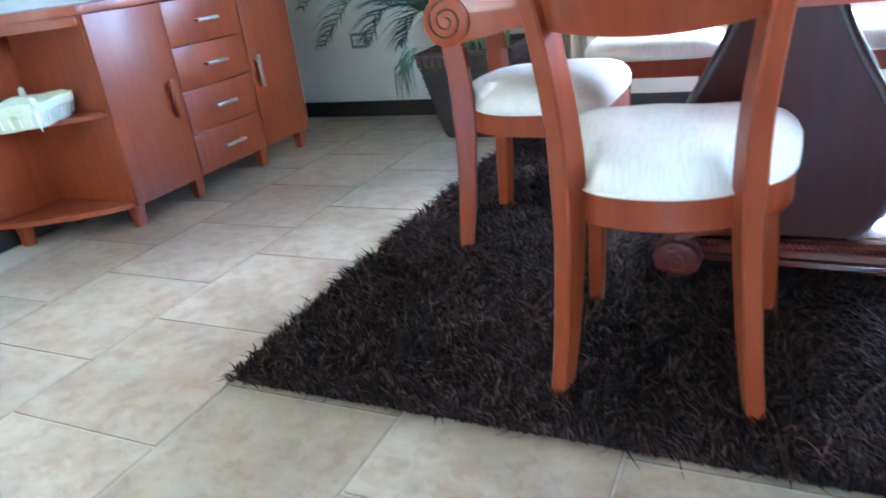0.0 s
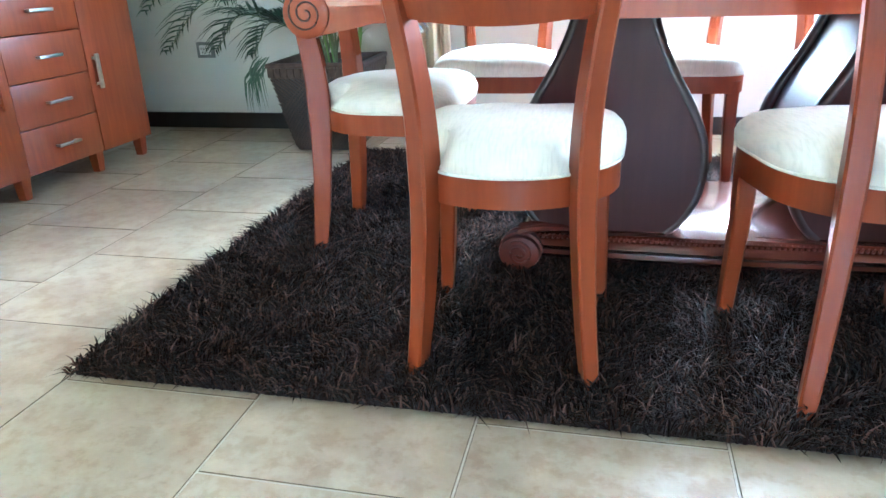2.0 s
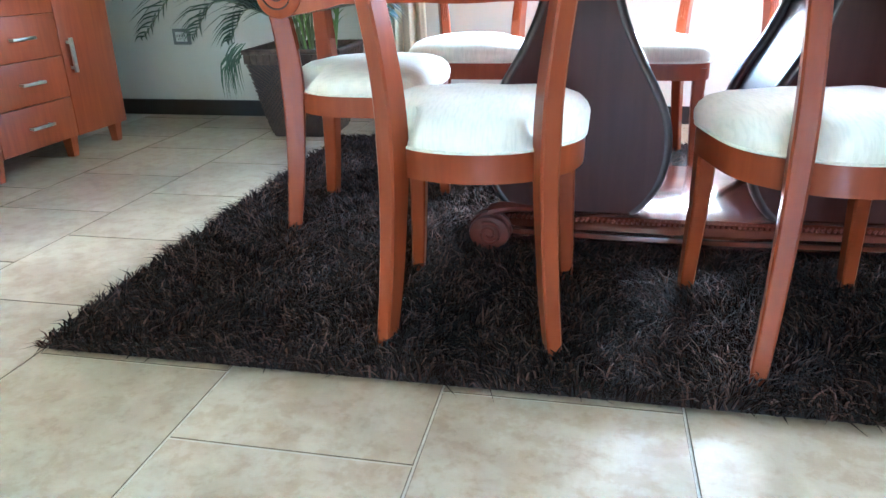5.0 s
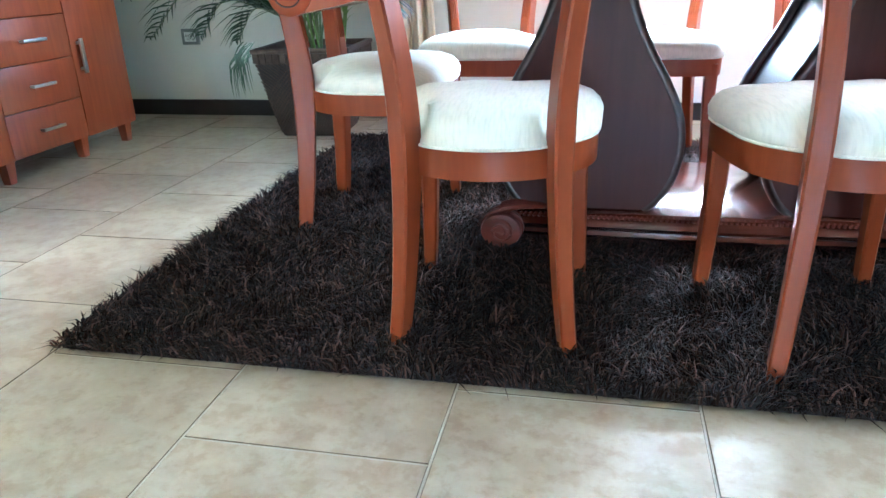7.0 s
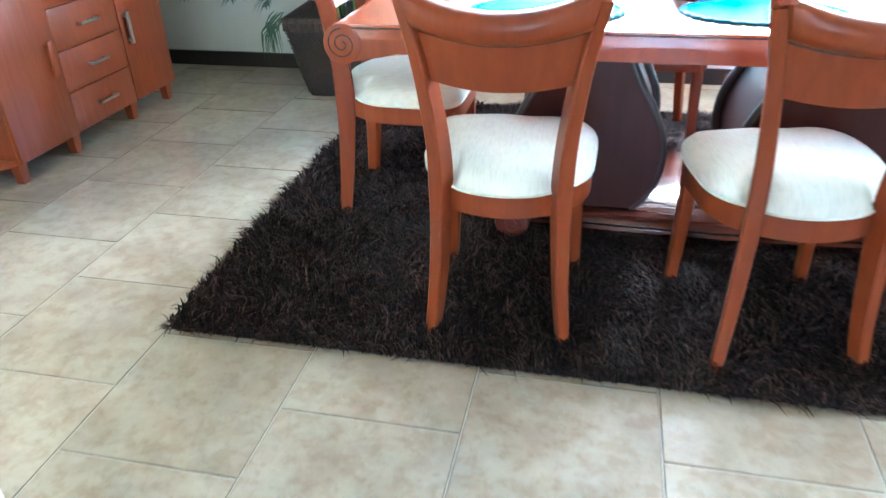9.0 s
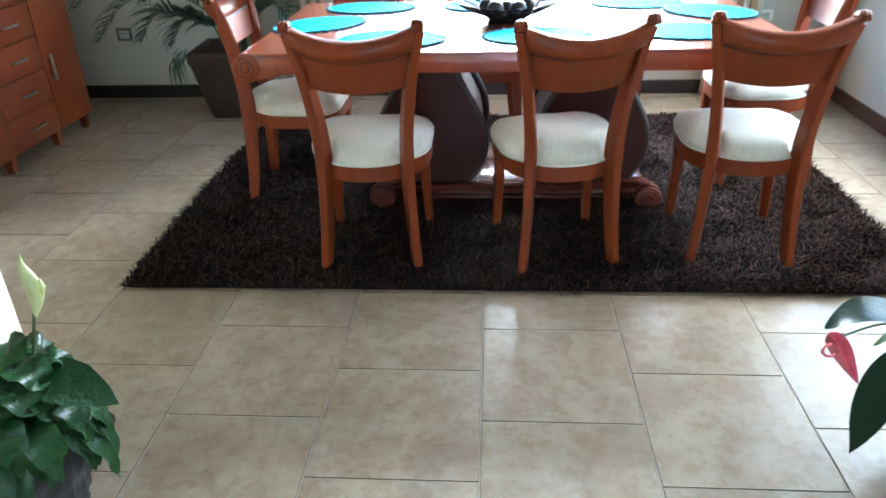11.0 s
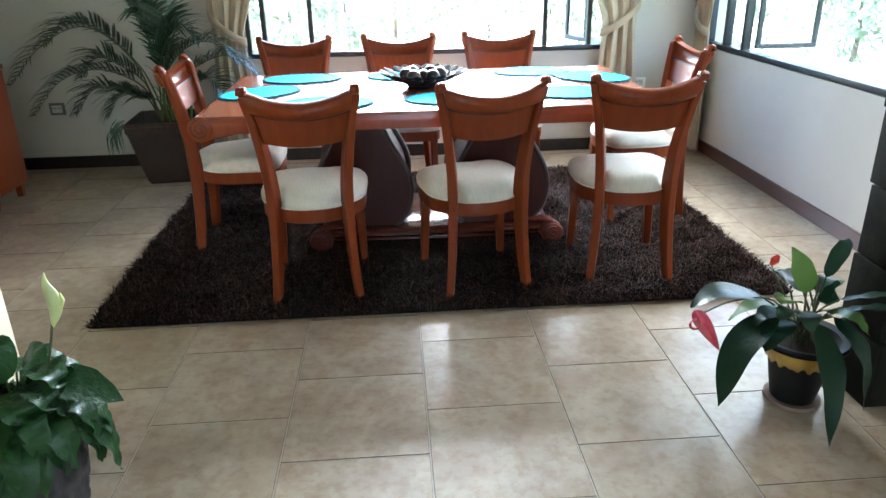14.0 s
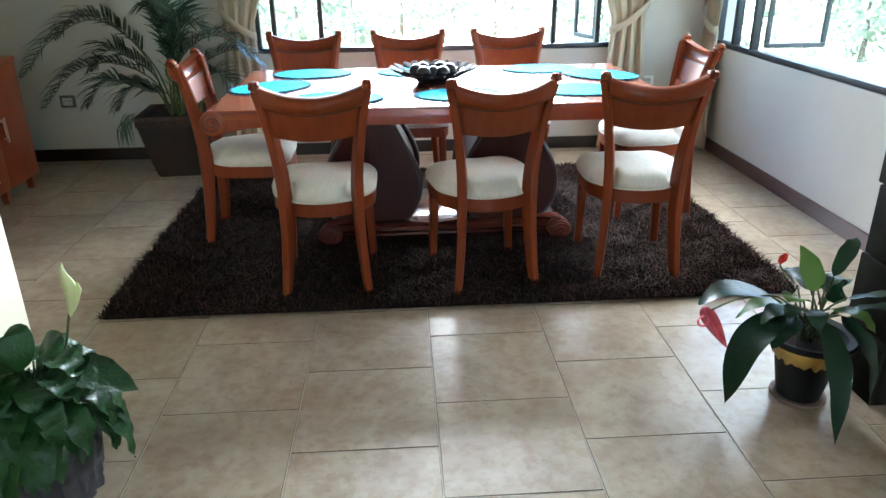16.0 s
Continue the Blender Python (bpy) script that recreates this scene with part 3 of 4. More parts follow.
# ---- dining table ----
def dining_table():
    t = empty("dining_table", pose(1.475, 1.22, PILE), "long cherry wood dining table with scrolled ends and dark pedestals", "table")
    zt = 0.77 - PILE
    L, W = 1.075, 0.565
    # top, whose ends roll down into a scroll
    bm = bmesh.new()
    r, cz, cx = 0.053, zt - 0.053, L - 0.053
    prof = [(cx * 1.0 + r * math.cos(a), cz + r * math.sin(a)) for a in [math.pi / 2 - k * math.pi * 1.35 / 14 for k in range(15)]]
    under = [(cx - 0.03, zt - 0.035)]
    right = prof + under
    left = [(-x, z) for x, z in reversed(right)]
    loop = left + right
    rings = [[(x, y, z) for x, z in loop] for y in (-W, W)]
    loft(bm, rings)
    bmesh.ops.bevel(bm, geom=[e for e in bm.edges if abs(e.verts[0].co.y - e.verts[1].co.y) < 1e-5], offset=0.004, segments=2, affect="EDGES")
    part("tabletop", bm, CHERRY_TOP, t, "polished cherry top, rolled over at both ends")
    for s in (-1, 1):
        bm = bmesh.new()
        loop = [(-cx, cz - r + 0.001)] + [(-cx + (k / 8) * 0.13, cz - r + 0.001 + 0.022 * (k / 8)) for k in range(1, 8)] + [(-cx + 0.15, cz - 0.024), (cx - 0.15, cz - 0.024)] + [(cx - (k / 8) * 0.13, cz - r + 0.001 + 0.022 * (k / 8)) for k in range(7, 0, -1)] + [(cx, cz - r + 0.001), (cx, zt - 0.036), (-cx, zt - 0.036)]
        y0 = s * (W - 0.035)
        loft(bm, [[(x, y0, z) for x, z in loop], [(x, s * (W - 0.002), z) for x, z in loop]])
        part("apron", bm, CHERRY, t)
        for e in (-1, 1):
            bm = bmesh.new()
            disc = [(e * cx + (r + 0.001) * math.cos(2 * math.pi * k / 40), cz + (r + 0.001) * math.sin(2 * math.pi * k / 40)) for k in range(40)]
            loft(bm, [[(x, s * (W - 0.034), z) for x, z in disc], [(x, s * (W + 0.001), z) for x, z in disc], [(e * cx + (x - e * cx) * 0.9, s * (W + 0.004), cz + (z - cz) * 0.9) for x, z in disc]])
            part("scroll_end", bm, CHERRY, t, "round scrolled end of the apron")
            # Dark tube on the surface draws the shade of a carved spiral.
            bm = bmesh.new()
            tube(bm, [(-e * x, s * (W + 0.004), z) for x, _, z in spiral(-cx, 0, cz, 0.043, 0.006, 2.0, math.pi / 2, 1)], 0.0024, 6)
            part("scroll_carving", bm, GROOVE, t, "spiral groove line, its shade painted dark")
        # Same dark tube for the shaded groove along the edge.
        bm = bmesh.new()
        tube(bm, [(-cx, s * (W + 0.001), zt - 0.010), (cx, s * (W + 0.001), zt - 0.010)], 0.0018, 6)
        part("moulding", bm, GROOVE, t, "fine groove line below the edge, its shade painted dark")
    part("end_rail", boxes((-L + 0.16, -L + 0.185, -W + 0.036, W - 0.036, cz - 0.022, zt - 0.036)), CHERRY, t)
    part("end_rail", boxes((L - 0.185, L - 0.16, -W + 0.036, W - 0.036, cz - 0.022, zt - 0.036)), CHERRY, t)
    # two vase-shaped pedestals
    prof = [(0.155, 0.105), (0.19, 0.14), (0.222, 0.20), (0.235, 0.28), (0.225, 0.36), (0.19, 0.44), (0.145, 0.52), (0.108, 0.60), (0.088, 0.665), (0.085, zt - 0.034)]
    pts = [(p.x, p.z) for p in smooth_path([(w, 0, z) for w, z in prof], 5)]
    for px in (-0.36, 0.325):
        ped = None
        for name, y0, y1, s in (("front_board", -0.25, -0.205, 1.0), ("core", -0.204, 0.204, 0.94), ("back_board", 0.205, 0.25, 1.0)):
            bm = bmesh.new()
            loop = [(px + w * s, z) for w, z in pts] + [(px - w * s, z) for w, z in reversed(pts)]
            loft(bm, [[(x, y0, z) for x, z in loop], [(x, y1, z) for x, z in loop]])
            if s == 1.0:
                bmesh.ops.bevel(bm, geom=[e for e in bm.edges if abs(e.verts[0].co.y - e.verts[1].co.y) < 1e-5], offset=0.006, segments=2, affect="EDGES")
            if ped is None:
                ped = part("pedestal", bm, MAHOGANY, t, "dark vase-shaped pedestal")
            else:
                part(name, bm, MAHOGANY, ped)
            if s == 1.0:
                for side in (-1, 1):
                    bm = bmesh.new()
                    rings = []
                    for i, (w, z) in enumerate(pts):
                        (wa, za), (wb, zb) = pts[max(i - 1, 0)], pts[min(i + 1, len(pts) - 1)]
                        d = math.hypot(wb - wa, zb - za)
                        ox, oz = (zb - za) / d, (wa - wb) / d
                        rings.append([(px + side * (w + ox * 0.016 * math.cos(a)), (y0 + y1) / 2 + 0.0245 * math.sin(a), z + oz * 0.016 * math.cos(a)) for a in [2 * math.pi * k / 14 for k in range(14)]])
                    loft(bm, rings)
                    part("edge_bead", bm, RIM_WOOD, ped, "rounded near-black edge")
    # plinth with moulded edge and scroll feet
    bm = bmesh.new()
    rings = []
    for g, z in ((-0.03, 0.03), (-0.012, 0.032), (-0.005, 0.042), (-0.012, 0.05), (0.0, 0.058), (0.006, 0.07), (0.0, 0.082), (-0.01, 0.088), (-0.008, 0.097), (-0.02, 0.104)):
        ring = []
        hx, hy = 0.575 + g, 0.275 + g
        for sx, sy in ((1, -1), (1, 1), (-1, 1), (-1, -1)):
            ring.append((sx * hx, sy * hy, z))
        full = []
        for i in range(4):
            a, b = Vector(ring[i]), Vector(ring[(i + 1) % 4])
            for k in range(10):
                p = a.lerp(b, k / 10)
                bow = 0.022 * math.sin(math.pi * k / 10)
                o = (b - a).normalized().cross(Vector((0, 0, 1)))
                full.append(p + o * bow * (1 if i % 2 else 0.6))
        rings.append(full)
    loft(bm, rings)
    part("plinth", bm, PLINTH_WOOD, t, "moulded reddish plinth with a polished top")
    for sx in (-1, 1):
        for sy in (-1, 1):
            rings = []
            for yy, rr in ((-0.055, 0.034), (-0.050, 0.047), (-0.036, 0.050), (-0.032, 0.043), (-0.022, 0.043), (-0.018, 0.052), (0.004, 0.052), (0.008, 0.044), (0.020, 0.044), (0.024, 0.050), (0.04, 0.048), (0.05, 0.036)):
                rings.append([(sx * 0.580 + rr * 1.15 * math.cos(2 * math.pi * j / 28), sy * (0.275 - yy), 0.056 + rr * math.sin(2 * math.pi * j / 28)) for j in range(28)])
            bm = bmesh.new()
            loft(bm, rings)
            foot = part("scroll_foot", bm, CARVED, t, "carved scroll foot")
            bm = bmesh.new()
            tube(bm, [(sx * (0.580 + x), sy * 0.331, z) for x, _, z in spiral(0, 0, 0.056, 0.036, 0.006, 1.8, 1.0)], 0.005, 6)
            part("volute", bm, CARVED, foot)
            # leaf carving that runs from the scroll into the plinth's corner
            bm = bmesh.new()
            for k in (-1, 0, 1):
                tube(bm, smooth_path([(sx * 0.585, sy * (0.275 + k * 0.022), 0.108), (sx * 0.535, sy * (0.268 + k * 0.02), 0.118), (sx * 0.475, sy * (0.25 + k * 0.012), 0.112), (sx * 0.43, sy * 0.24, 0.104)], 5), [0.012 - 0.0005 * j for j in range(16)], 8)
            part("leaf_carving", bm, CARVED, foot)
    # rope beading along the plinth's long edges
    for sy in (-1, 1):
        bm = bmesh.new()
        for k in range(84):
            f = (k + 0.5) / 84
            bow = (0.022 * 0.6) * math.sin(math.pi * f)
            x, y = -0.565 + 1.13 * f, sy * (0.268 + bow)
            tube(bm, [(x - 0.005, y, 0.0865), (x - 0.002, y + sy * 0.006, 0.091), (x + 0.004, y + sy * 0.002, 0.099)], [0.003, 0.0052, 0.003], 6)
        part("rope_beading", bm, CARVED, t, "carved rope edge")
    return t


dining_table()


# ---- chairs ----
def seat_outline(scale, n=72, notch=0.0):
    pts = []
    for k in range(n):
        a = 2 * math.pi * k / n
        c, s = math.cos(a), math.sin(a)
        e = 2.05 if s < 0 else 5.5
        r = 1.0 / (abs(c / 0.223) ** e + abs(s / 0.218) ** e) ** (1 / e)
        x, y = r * c * scale, r * s * scale
        if notch and y < 0:
            g = math.exp(-((abs(x) - 0.153) / 0.032) ** 2)
            x, y = x * (1 - notch * g), y * (1 - notch * g)
        if y > 0:
            x *= 1 + 0.03 * y / 0.218
        pts.append((x, y))
    return pts


def dining_chair():
    c = empty("dining_chair", pose(0, 0, 0), "cherry wood dining chair with a cream upholstered seat", "chair", "chairs round the table")
    # seat rail, bowed at the back
    bm = bmesh.new()
    outer, inner = seat_outline(0.985), seat_outline(0.87)
    loft(bm, [[(x, y, z) for x, y in o] for o, z in ((inner, 0.366), (outer, 0.360), (outer, 0.418), (inner, 0.418))] + [[(x, y, 0.366) for x, y in inner]], caps=False)
    part("seat_rail", bm, CHERRY, c, angle=50)
    bm = bmesh.new()
    rings = []
    for s, z, nt_ in ((0.93, 0.412, 0.03), (0.985, 0.419, 0.05), (1.015, 0.430, 0.10), (1.02, 0.446, 0.21), (0.99, 0.462, 0.27), (0.93, 0.477, 0.25), (0.81, 0.489, 0.16), (0.62, 0.497, 0.06), (0.38, 0.502, 0.0), (0.12, 0.504, 0.0)):
        rings.append([(x, y, z + 0.006 * math.sin(x * 40) * math.sin(y * 31) * (0.3 if z > 0.45 else 0)) for x, y in seat_outline(s, 72, nt_)])
    loft(bm, rings)
    cush = part("cushion", bm, CREAM, c, "plump cream cloth cushion", angle=80)
    bm = bmesh.new()
    pip = [(x, y, 0.421) for x, y in seat_outline(0.997, 72, 0.045)]
    tube(bm, pip + [pip[0]], 0.0032, 6)
    part("piping", bm, CREAM, cush)
    # back posts run down as the rear legs
    for s in (-1, 1):
        path = smooth_path([(s * 0.176, -0.216, 0.0), (s * 0.162, -0.202, 0.14), (s * 0.152, -0.192, 0.30), (s * 0.149, -0.188, 0.42), (s * 0.153, -0.192, 0.54), (s * 0.169, -0.208, 0.68), (s * 0.189, -0.228, 0.80), (s * 0.212, -0.247, 0.895)], 4)
        n = len(path)
        sec = []
        for i in range(n):
            f = i / (n - 1)
            k = 1 - abs(f - 0.45) / (0.45 if f < 0.45 else 0.55)
            sec.append((0.0155 + 0.0042 * k, 0.0205 + 0.0125 * k))
        bm = bmesh.new()
        sweep(bm, path, sec, Vector((0.94, 0.34 * s, 0)))
        part("back_post", bm, CHERRY, c, "curved post that runs down as the rear leg", angle=30)
        u, fwd = Vector((0.94, 0.34 * s, 0)), Vector((-0.34 * s, 0.94, 0))
        for off in (-0.0075, 0.0, 0.0075):
            bm = bmesh.new()
            line = [(p + fwd * (d + 0.0005) + u * off, d) for p, (w, d) in zip(path, sec) if p.z > 0.53]
            tube(bm, [p for p, d in line], 0.0036, 6)
            part("reed", bm, CHERRY, c)
        # reeded, rolled end of the crest
        bm = bmesh.new()
        for k in (-1, 0, 1):
            px = s * (0.186 + 0.019) + k * 0.0105
            tube(bm, smooth_path([(px - s * 0.016, -0.226, 0.79), (px - s * 0.004, -0.238, 0.85), (px + s * 0.006, -0.246, 0.90), (px + s * 0.007, -0.262, 0.922), (px + s * 0.007, -0.278, 0.918), (px + s * 0.007, -0.281, 0.902)], 4), 0.0115 if k == 0 else 0.0095, 8)
        part("scroll_end", bm, CHERRY, c, "reeded rolled end of the top rail")
        path = smooth_path([(s * 0.193, 0.186, 0.0), (s * 0.188, 0.183, 0.12), (s * 0.183, 0.179, 0.26), (s * 0.182, 0.178, 0.40)], 4)
        bm = bmesh.new()
        sweep(bm, path, [(0.0155 + 0.0065 * i / 12, 0.0155 + 0.0065 * i / 12) for i in range(len(path))])
        part("front_leg", bm, CHERRY, c, angle=30)
    # curved back panel and crest
    def sheet(rows, thick, n=20):
        bm = bmesh.new()
        rings = []
        for i in range(n + 1):
            u = i / n * 2 - 1
            front, back = [], []
            for hw, y, bow, z, sag in rows:
                x = u * hw
                yy = y - bow * (1 - u * u)
                zz = z - sag * (1 - u * u)
                front.append((x, yy + thick / 2, zz))
                back.append((x, yy - thick / 2, zz))
            rings.append(front + back[::-1])
        return loft(bm, rings)
    rows = [(0.166, -0.212, 0.031, 0.706, 0.016), (0.168, -0.214, 0.032, 0.717, 0.017), (0.174, -0.219, 0.034, 0.745, 0.020), (0.183, -0.227, 0.036, 0.795, 0.024), (0.190, -0.233, 0.037, 0.830, 0.027)]
    part("back_panel", sheet(rows, 0.016), CHERRY, c)
    rows = [(0.1905, -0.240, 0.037, 0.831, 0.028), (0.192, -0.256, 0.038, 0.836, 0.030), (0.197, -0.268, 0.040, 0.856, 0.034), (0.202, -0.273, 0.041, 0.880, 0.039), (0.205, -0.270, 0.041, 0.900, 0.043), (0.207, -0.260, 0.041, 0.911, 0.045), (0.207, -0.250, 0.041, 0.915, 0.045)]
    # Thin dark strip paints the shade below the crest.
    part("groove", sheet([(0.188, -0.2305, 0.037, 0.8220, 0.0262), (0.190, -0.233, 0.037, 0.8312, 0.0278)], 0.0185), GROOVE, c, "painted shade line under the top rail")
    part("crest_rail", sheet(rows, 0.034), CHERRY, c, "scooped top rail, rolled backwards")
    return c


chair = dining_chair()
LOW = "cherry wood dining chair with a cream seat pushed under the table"
PLACES = [(0.924, 0.58, 1), (1.622, 0.58, 11), (2.31, 0.63, -3), (0.49, 1.185, -90), (2.615, 1.37, 91), (0.69, 1.905, 180), (1.33, 1.905, 180), (1.945, 1.905, 178)]
first = True
for x, y, yaw in PLACES:
    m = pose(x, y, PILE - 0.006, 0, 0, yaw)
    if first:
        chair.matrix_basis = m
        first = False
    else:
        copy_thing(chair, m)


# ---- things on the table ----
def placemat():
    p = empty("placemat", pose(0, 0, 0), "turquoise oval woven placemat with a scalloped edge", "placemat", "placemats on the table")
    bm = bmesh.new()
    rings = []
    for s, z in ((1.0, 0.0), (1.0, 0.003), (0.97, 0.004), (0.6, 0.0042), (0.1, 0.0042)):
        rings.append([(0.205 * s * math.cos(a), 0.15 * s * math.sin(a), z) for a in [2 * math.pi * k / 64 for k in range(64)]])
    loft(bm, rings)
    part("mat", bm, TURQUOISE, p)
    bm = bmesh.new()
    edge = []
    for k in range(241):
        a = 2 * math.pi * k / 240
        w = 1.01 + 0.036 * math.sin(a * 30)
        edge.append((0.205 * w * math.cos(a), 0.15 * w * math.sin(a), 0.0035))
    tube(bm, edge, 0.0040, 6)
    part("scalloped_edge", bm, TEAL_EDGE, p, "darker crocheted edge")
    return p


mat_ = placemat()
for i, (x, y, yaw) in enumerate([(0.625, 1.20, 42), (0.79, 1.60, 0), (0.98, 0.86, 0), (1.55, 0.90, 3), (2.06, 1.62, 0), (2.335, 1.37, 135), (2.13, 0.95, -4), (1.36, 1.60, 0)]):
    m = pose(x, y, 0.7712 + 0.0006 * (i % 3), 0, 0, yaw)
    if i == 0:
        mat_.matrix_basis = m
    else:
        copy_thing(mat_, m)


def bowl():
    b = empty("centrepiece_bowl", pose(1.44, 1.26, 0.772), "wide black metal bowl of leaf shapes", "bowl")
    random.seed(11)
    bm = bmesh.new()
    lathe(bm, [(0.06, 0.0), (0.085, 0.003), (0.085, 0.008), (0.05, 0.010)], 24)
    part("base_ring", bm, BLACK_WIRE, b)
    for ring, (count, r0, r1, z0, z1, wd) in enumerate(((12, 0.06, 0.135, 0.006, 0.032, 0.034), (16, 0.120, 0.185, 0.026, 0.054, 0.034), (22, 0.172, 0.230, 0.048, 0.080, 0.032))):
        for k in range(count):
            a = 2 * math.pi * (k + 0.5 * ring) / count + random.uniform(-0.05, 0.05)
            ca, sa = math.cos(a), math.sin(a)
            bm = bmesh.new()
            mid = (r0 + r1) / 2
            blade(bm, [(r0 * ca, r0 * sa, z0), (mid * ca, mid * sa, z0 + (z1 - z0) * 0.38), (r1 * ca, r1 * sa, z1)], wd, 0.2)
            p = part("metal_leaf", bm, BLACK_WIRE, b)
            p.modifiers.new("thickness", "SOLIDIFY").thickness = 0.003
    return b


bowl()
ball = None
random.seed(4)
for x, y, z, r in [(0, 0, 0.046, 0.036), (0.085, 0.02, 0.056, 0.036), (-0.085, 0.01, 0.056, 0.036), (0.04, 0.08, 0.056, 0.036), (-0.05, 0.075, 0.056, 0.036), (0.045, -0.075, 0.056, 0.036), (-0.05, -0.07, 0.056, 0.036)]:
    if ball is None:
        bm = bmesh.new()
        bmesh.ops.create_uvsphere(bm, u_segments=20, v_segments=12, radius=0.036)
        ball = thing("decorative_ball", bm, BALL, "dark glossy decorative ball in the bowl", "ball")
        tagged(ball, group="balls in the bowl")
        ball.matrix_basis = pose(1.44 + x, 1.26 + y, 0.772 + z, random.uniform(0, 180), 0, 40)
    else:
        copy_thing(ball, pose(1.44 + x, 1.26 + y, 0.772 + z, random.uniform(0, 180), 0, random.uniform(0, 180)))


# ---- sideboard ----
def sideboard():
    s = empty("sideboard", pose(0, 0, 0), "red-brown wooden sideboard with drawers, doors and open rounded shelves", "sideboard")
    xf, xb = -1.107, -1.52
    y = [1.048, 1.394, 1.836, 2.186]
    z0, z1 = 0.090, 0.797
    for name, size in (("side_panel", (xb, xf, y[0] - 0.018, y[0], z0, z1)), ("side_panel", (xb, xf, y[3] - 0.018, y[3], z0, z1)), ("bottom_panel", (xb, xf - 0.002, y[0], y[3] - 0.018, z0, z0 + 0.02)), ("rear_panel", (xb, xb + 0.012, y[0], y[3] - 0.018, z0 + 0.02, z1)), ("divider", (xb + 0.012, xf - 0.002, y[1] - 0.009, y[1] + 0.009, z0 + 0.02, z1)), ("divider", (xb + 0.012, xf - 0.002, y[2] - 0.009, y[2] + 0.009, z0 + 0.02, z1))):
        part(name, boxes(size, bevel=0.0015), CABINET, s, smooth=False)

    def rounded(z_low, z_high, grow):
        bm = bmesh.new()
        cx, cy, ax, ay = xb, y[0] - 0.0185, xf - xb + grow, 0.288 + grow
        loop = [(cx, cy)] + [(cx + ax * math.cos(a) ** 1.5, cy - ay * math.sin(a) ** 1.5) for a in [math.pi / 2 * k / 16 for k in range(17)]]
        loft(bm, [[(a, b, z_low) for a, b in loop], [(a, b, z_high) for a, b in loop]])
        bmesh.ops.bevel(bm, geom=[e for e in bm.edges if abs(e.verts[0].co.z - e.verts[1].co.z) < 1e-5], offset=0.003, segments=1, affect="EDGES")
        return bm

    for lo, hi in ((z0, z0 + 0.02), (0.442, 0.459)):
        part("shelf", rounded(lo, hi, -0.004), CABINET, s, "open shelf with a rounded front")
    for lo, hi in ((z0 + 0.021, 0.441), (0.460, z1)):
        part("back_panel", boxes((xb, xb + 0.012, y[0] - 0.298, y[0] - 0.019, lo, hi)), CABINET, s, smooth=False)
    top = part("top", boxes((xb, xf + 0.02, y[0] - 0.018, y[3] + 0.02, z1 + 0.001, z1 + 0.032), bevel=0.004), CABINET, s, "thick overhanging top")
    part("rounded_top", rounded(z1 + 0.001, z1 + 0.032, 0.02), CABINET, top)
    part("apron", rounded(z1 - 0.035, z1, -0.01), CABINET, s)

    def foot(fx, fy):
        bm = bmesh.new()
        loft(bm, [[(fx + a * k, fy + b * k, zz) for a, b in ((-1, -1), (1, -1), (1, 1), (-1, 1))] for k, zz in ((0.017, 0.0), (0.023, z0 - 0.001))])
        part("foot", bm, CABINET, s, smooth=False)

    for fy in (y[0] + 0.012, y[1], y[2], y[3] - 0.03):
        foot(xf - 0.035, fy)
        foot(xb + 0.035, fy)
    foot(xb + 0.04, y[0] - 0.23)
    # drawers
    zs = [z0 + 0.004 + k * (z1 - z0 - 0.006) / 4 for k in range(5)]
    for a, b in zip(zs, zs[1:]):
        d = part("drawer", boxes((xf - 0.001, xf + 0.016, y[1] + 0.002, y[2] - 0.002, a + 0.0015, b - 0.0015), bevel=0.002), CABINET, s)
        zc, yc = a + (b - a) * 0.50, (y[1] + y[2]) / 2
        part("handle", boxes((xf + 0.036, xf + 0.044, yc - 0.064, yc + 0.064, zc - 0.006, zc + 0.006), (xf + 0.016, xf + 0.036, yc - 0.058, yc - 0.048, zc - 0.005, zc + 0.005), (xf + 0.016, xf + 0.036, yc + 0.048, yc + 0.058, zc - 0.005, zc + 0.005), bevel=0.0015), CHROME, d, "flat chrome bar handle")
    d = part("door", boxes((xf - 0.001, xf + 0.018, y[0] - 0.016, y[1] - 0.002, z0 + 0.004, z1 - 0.002), bevel=0.002), CABINET, s)
    yh = y[1] - 0.06
    part("handle", boxes((xf + 0.034, xf + 0.046, yh - 0.012, yh + 0.012, 0.365, 0.511), (xf + 0.018, xf + 0.034, yh - 0.006, yh + 0.006, 0.38, 0.394), (xf + 0.018, xf + 0.034, yh - 0.006, yh + 0.006, 0.482, 0.496), bevel=0.003), CABINET, d, "wooden bar handle in the cabinet colour")
    d = part("door", boxes((xf - 0.001, xf + 0.018, y[2] + 0.002, y[3], z0 + 0.004, z1 - 0.002), bevel=0.002), CABINET, s)
    yh = y[2] + 0.04
    part("handle", boxes((xf + 0.036, xf + 0.046, yh - 0.01, yh + 0.01, 0.367, 0.513), (xf + 0.018, xf + 0.036, yh - 0.006, yh + 0.006, 0.38, 0.392), (xf + 0.018, xf + 0.036, yh - 0.006, yh + 0.006, 0.488, 0.500), bevel=0.002), CHROME, d, "flat chrome bar handle")
    part("knob", boxes((-1.25, -1.23, y[3] + 0.001, y[3] + 0.02, 0.447, 0.471), bevel=0.004), CABINET, s)
    return s


sideboard()


def cloth_basket():
    b = empty("cloth_basket", pose(-1.285, 0.872, 0.4595, 0, 0, -66), "pale green cloth basket with white stripes and bows", "basket")
    bm = bmesh.new()
    w, d, h = 0.144, 0.10, 0.082

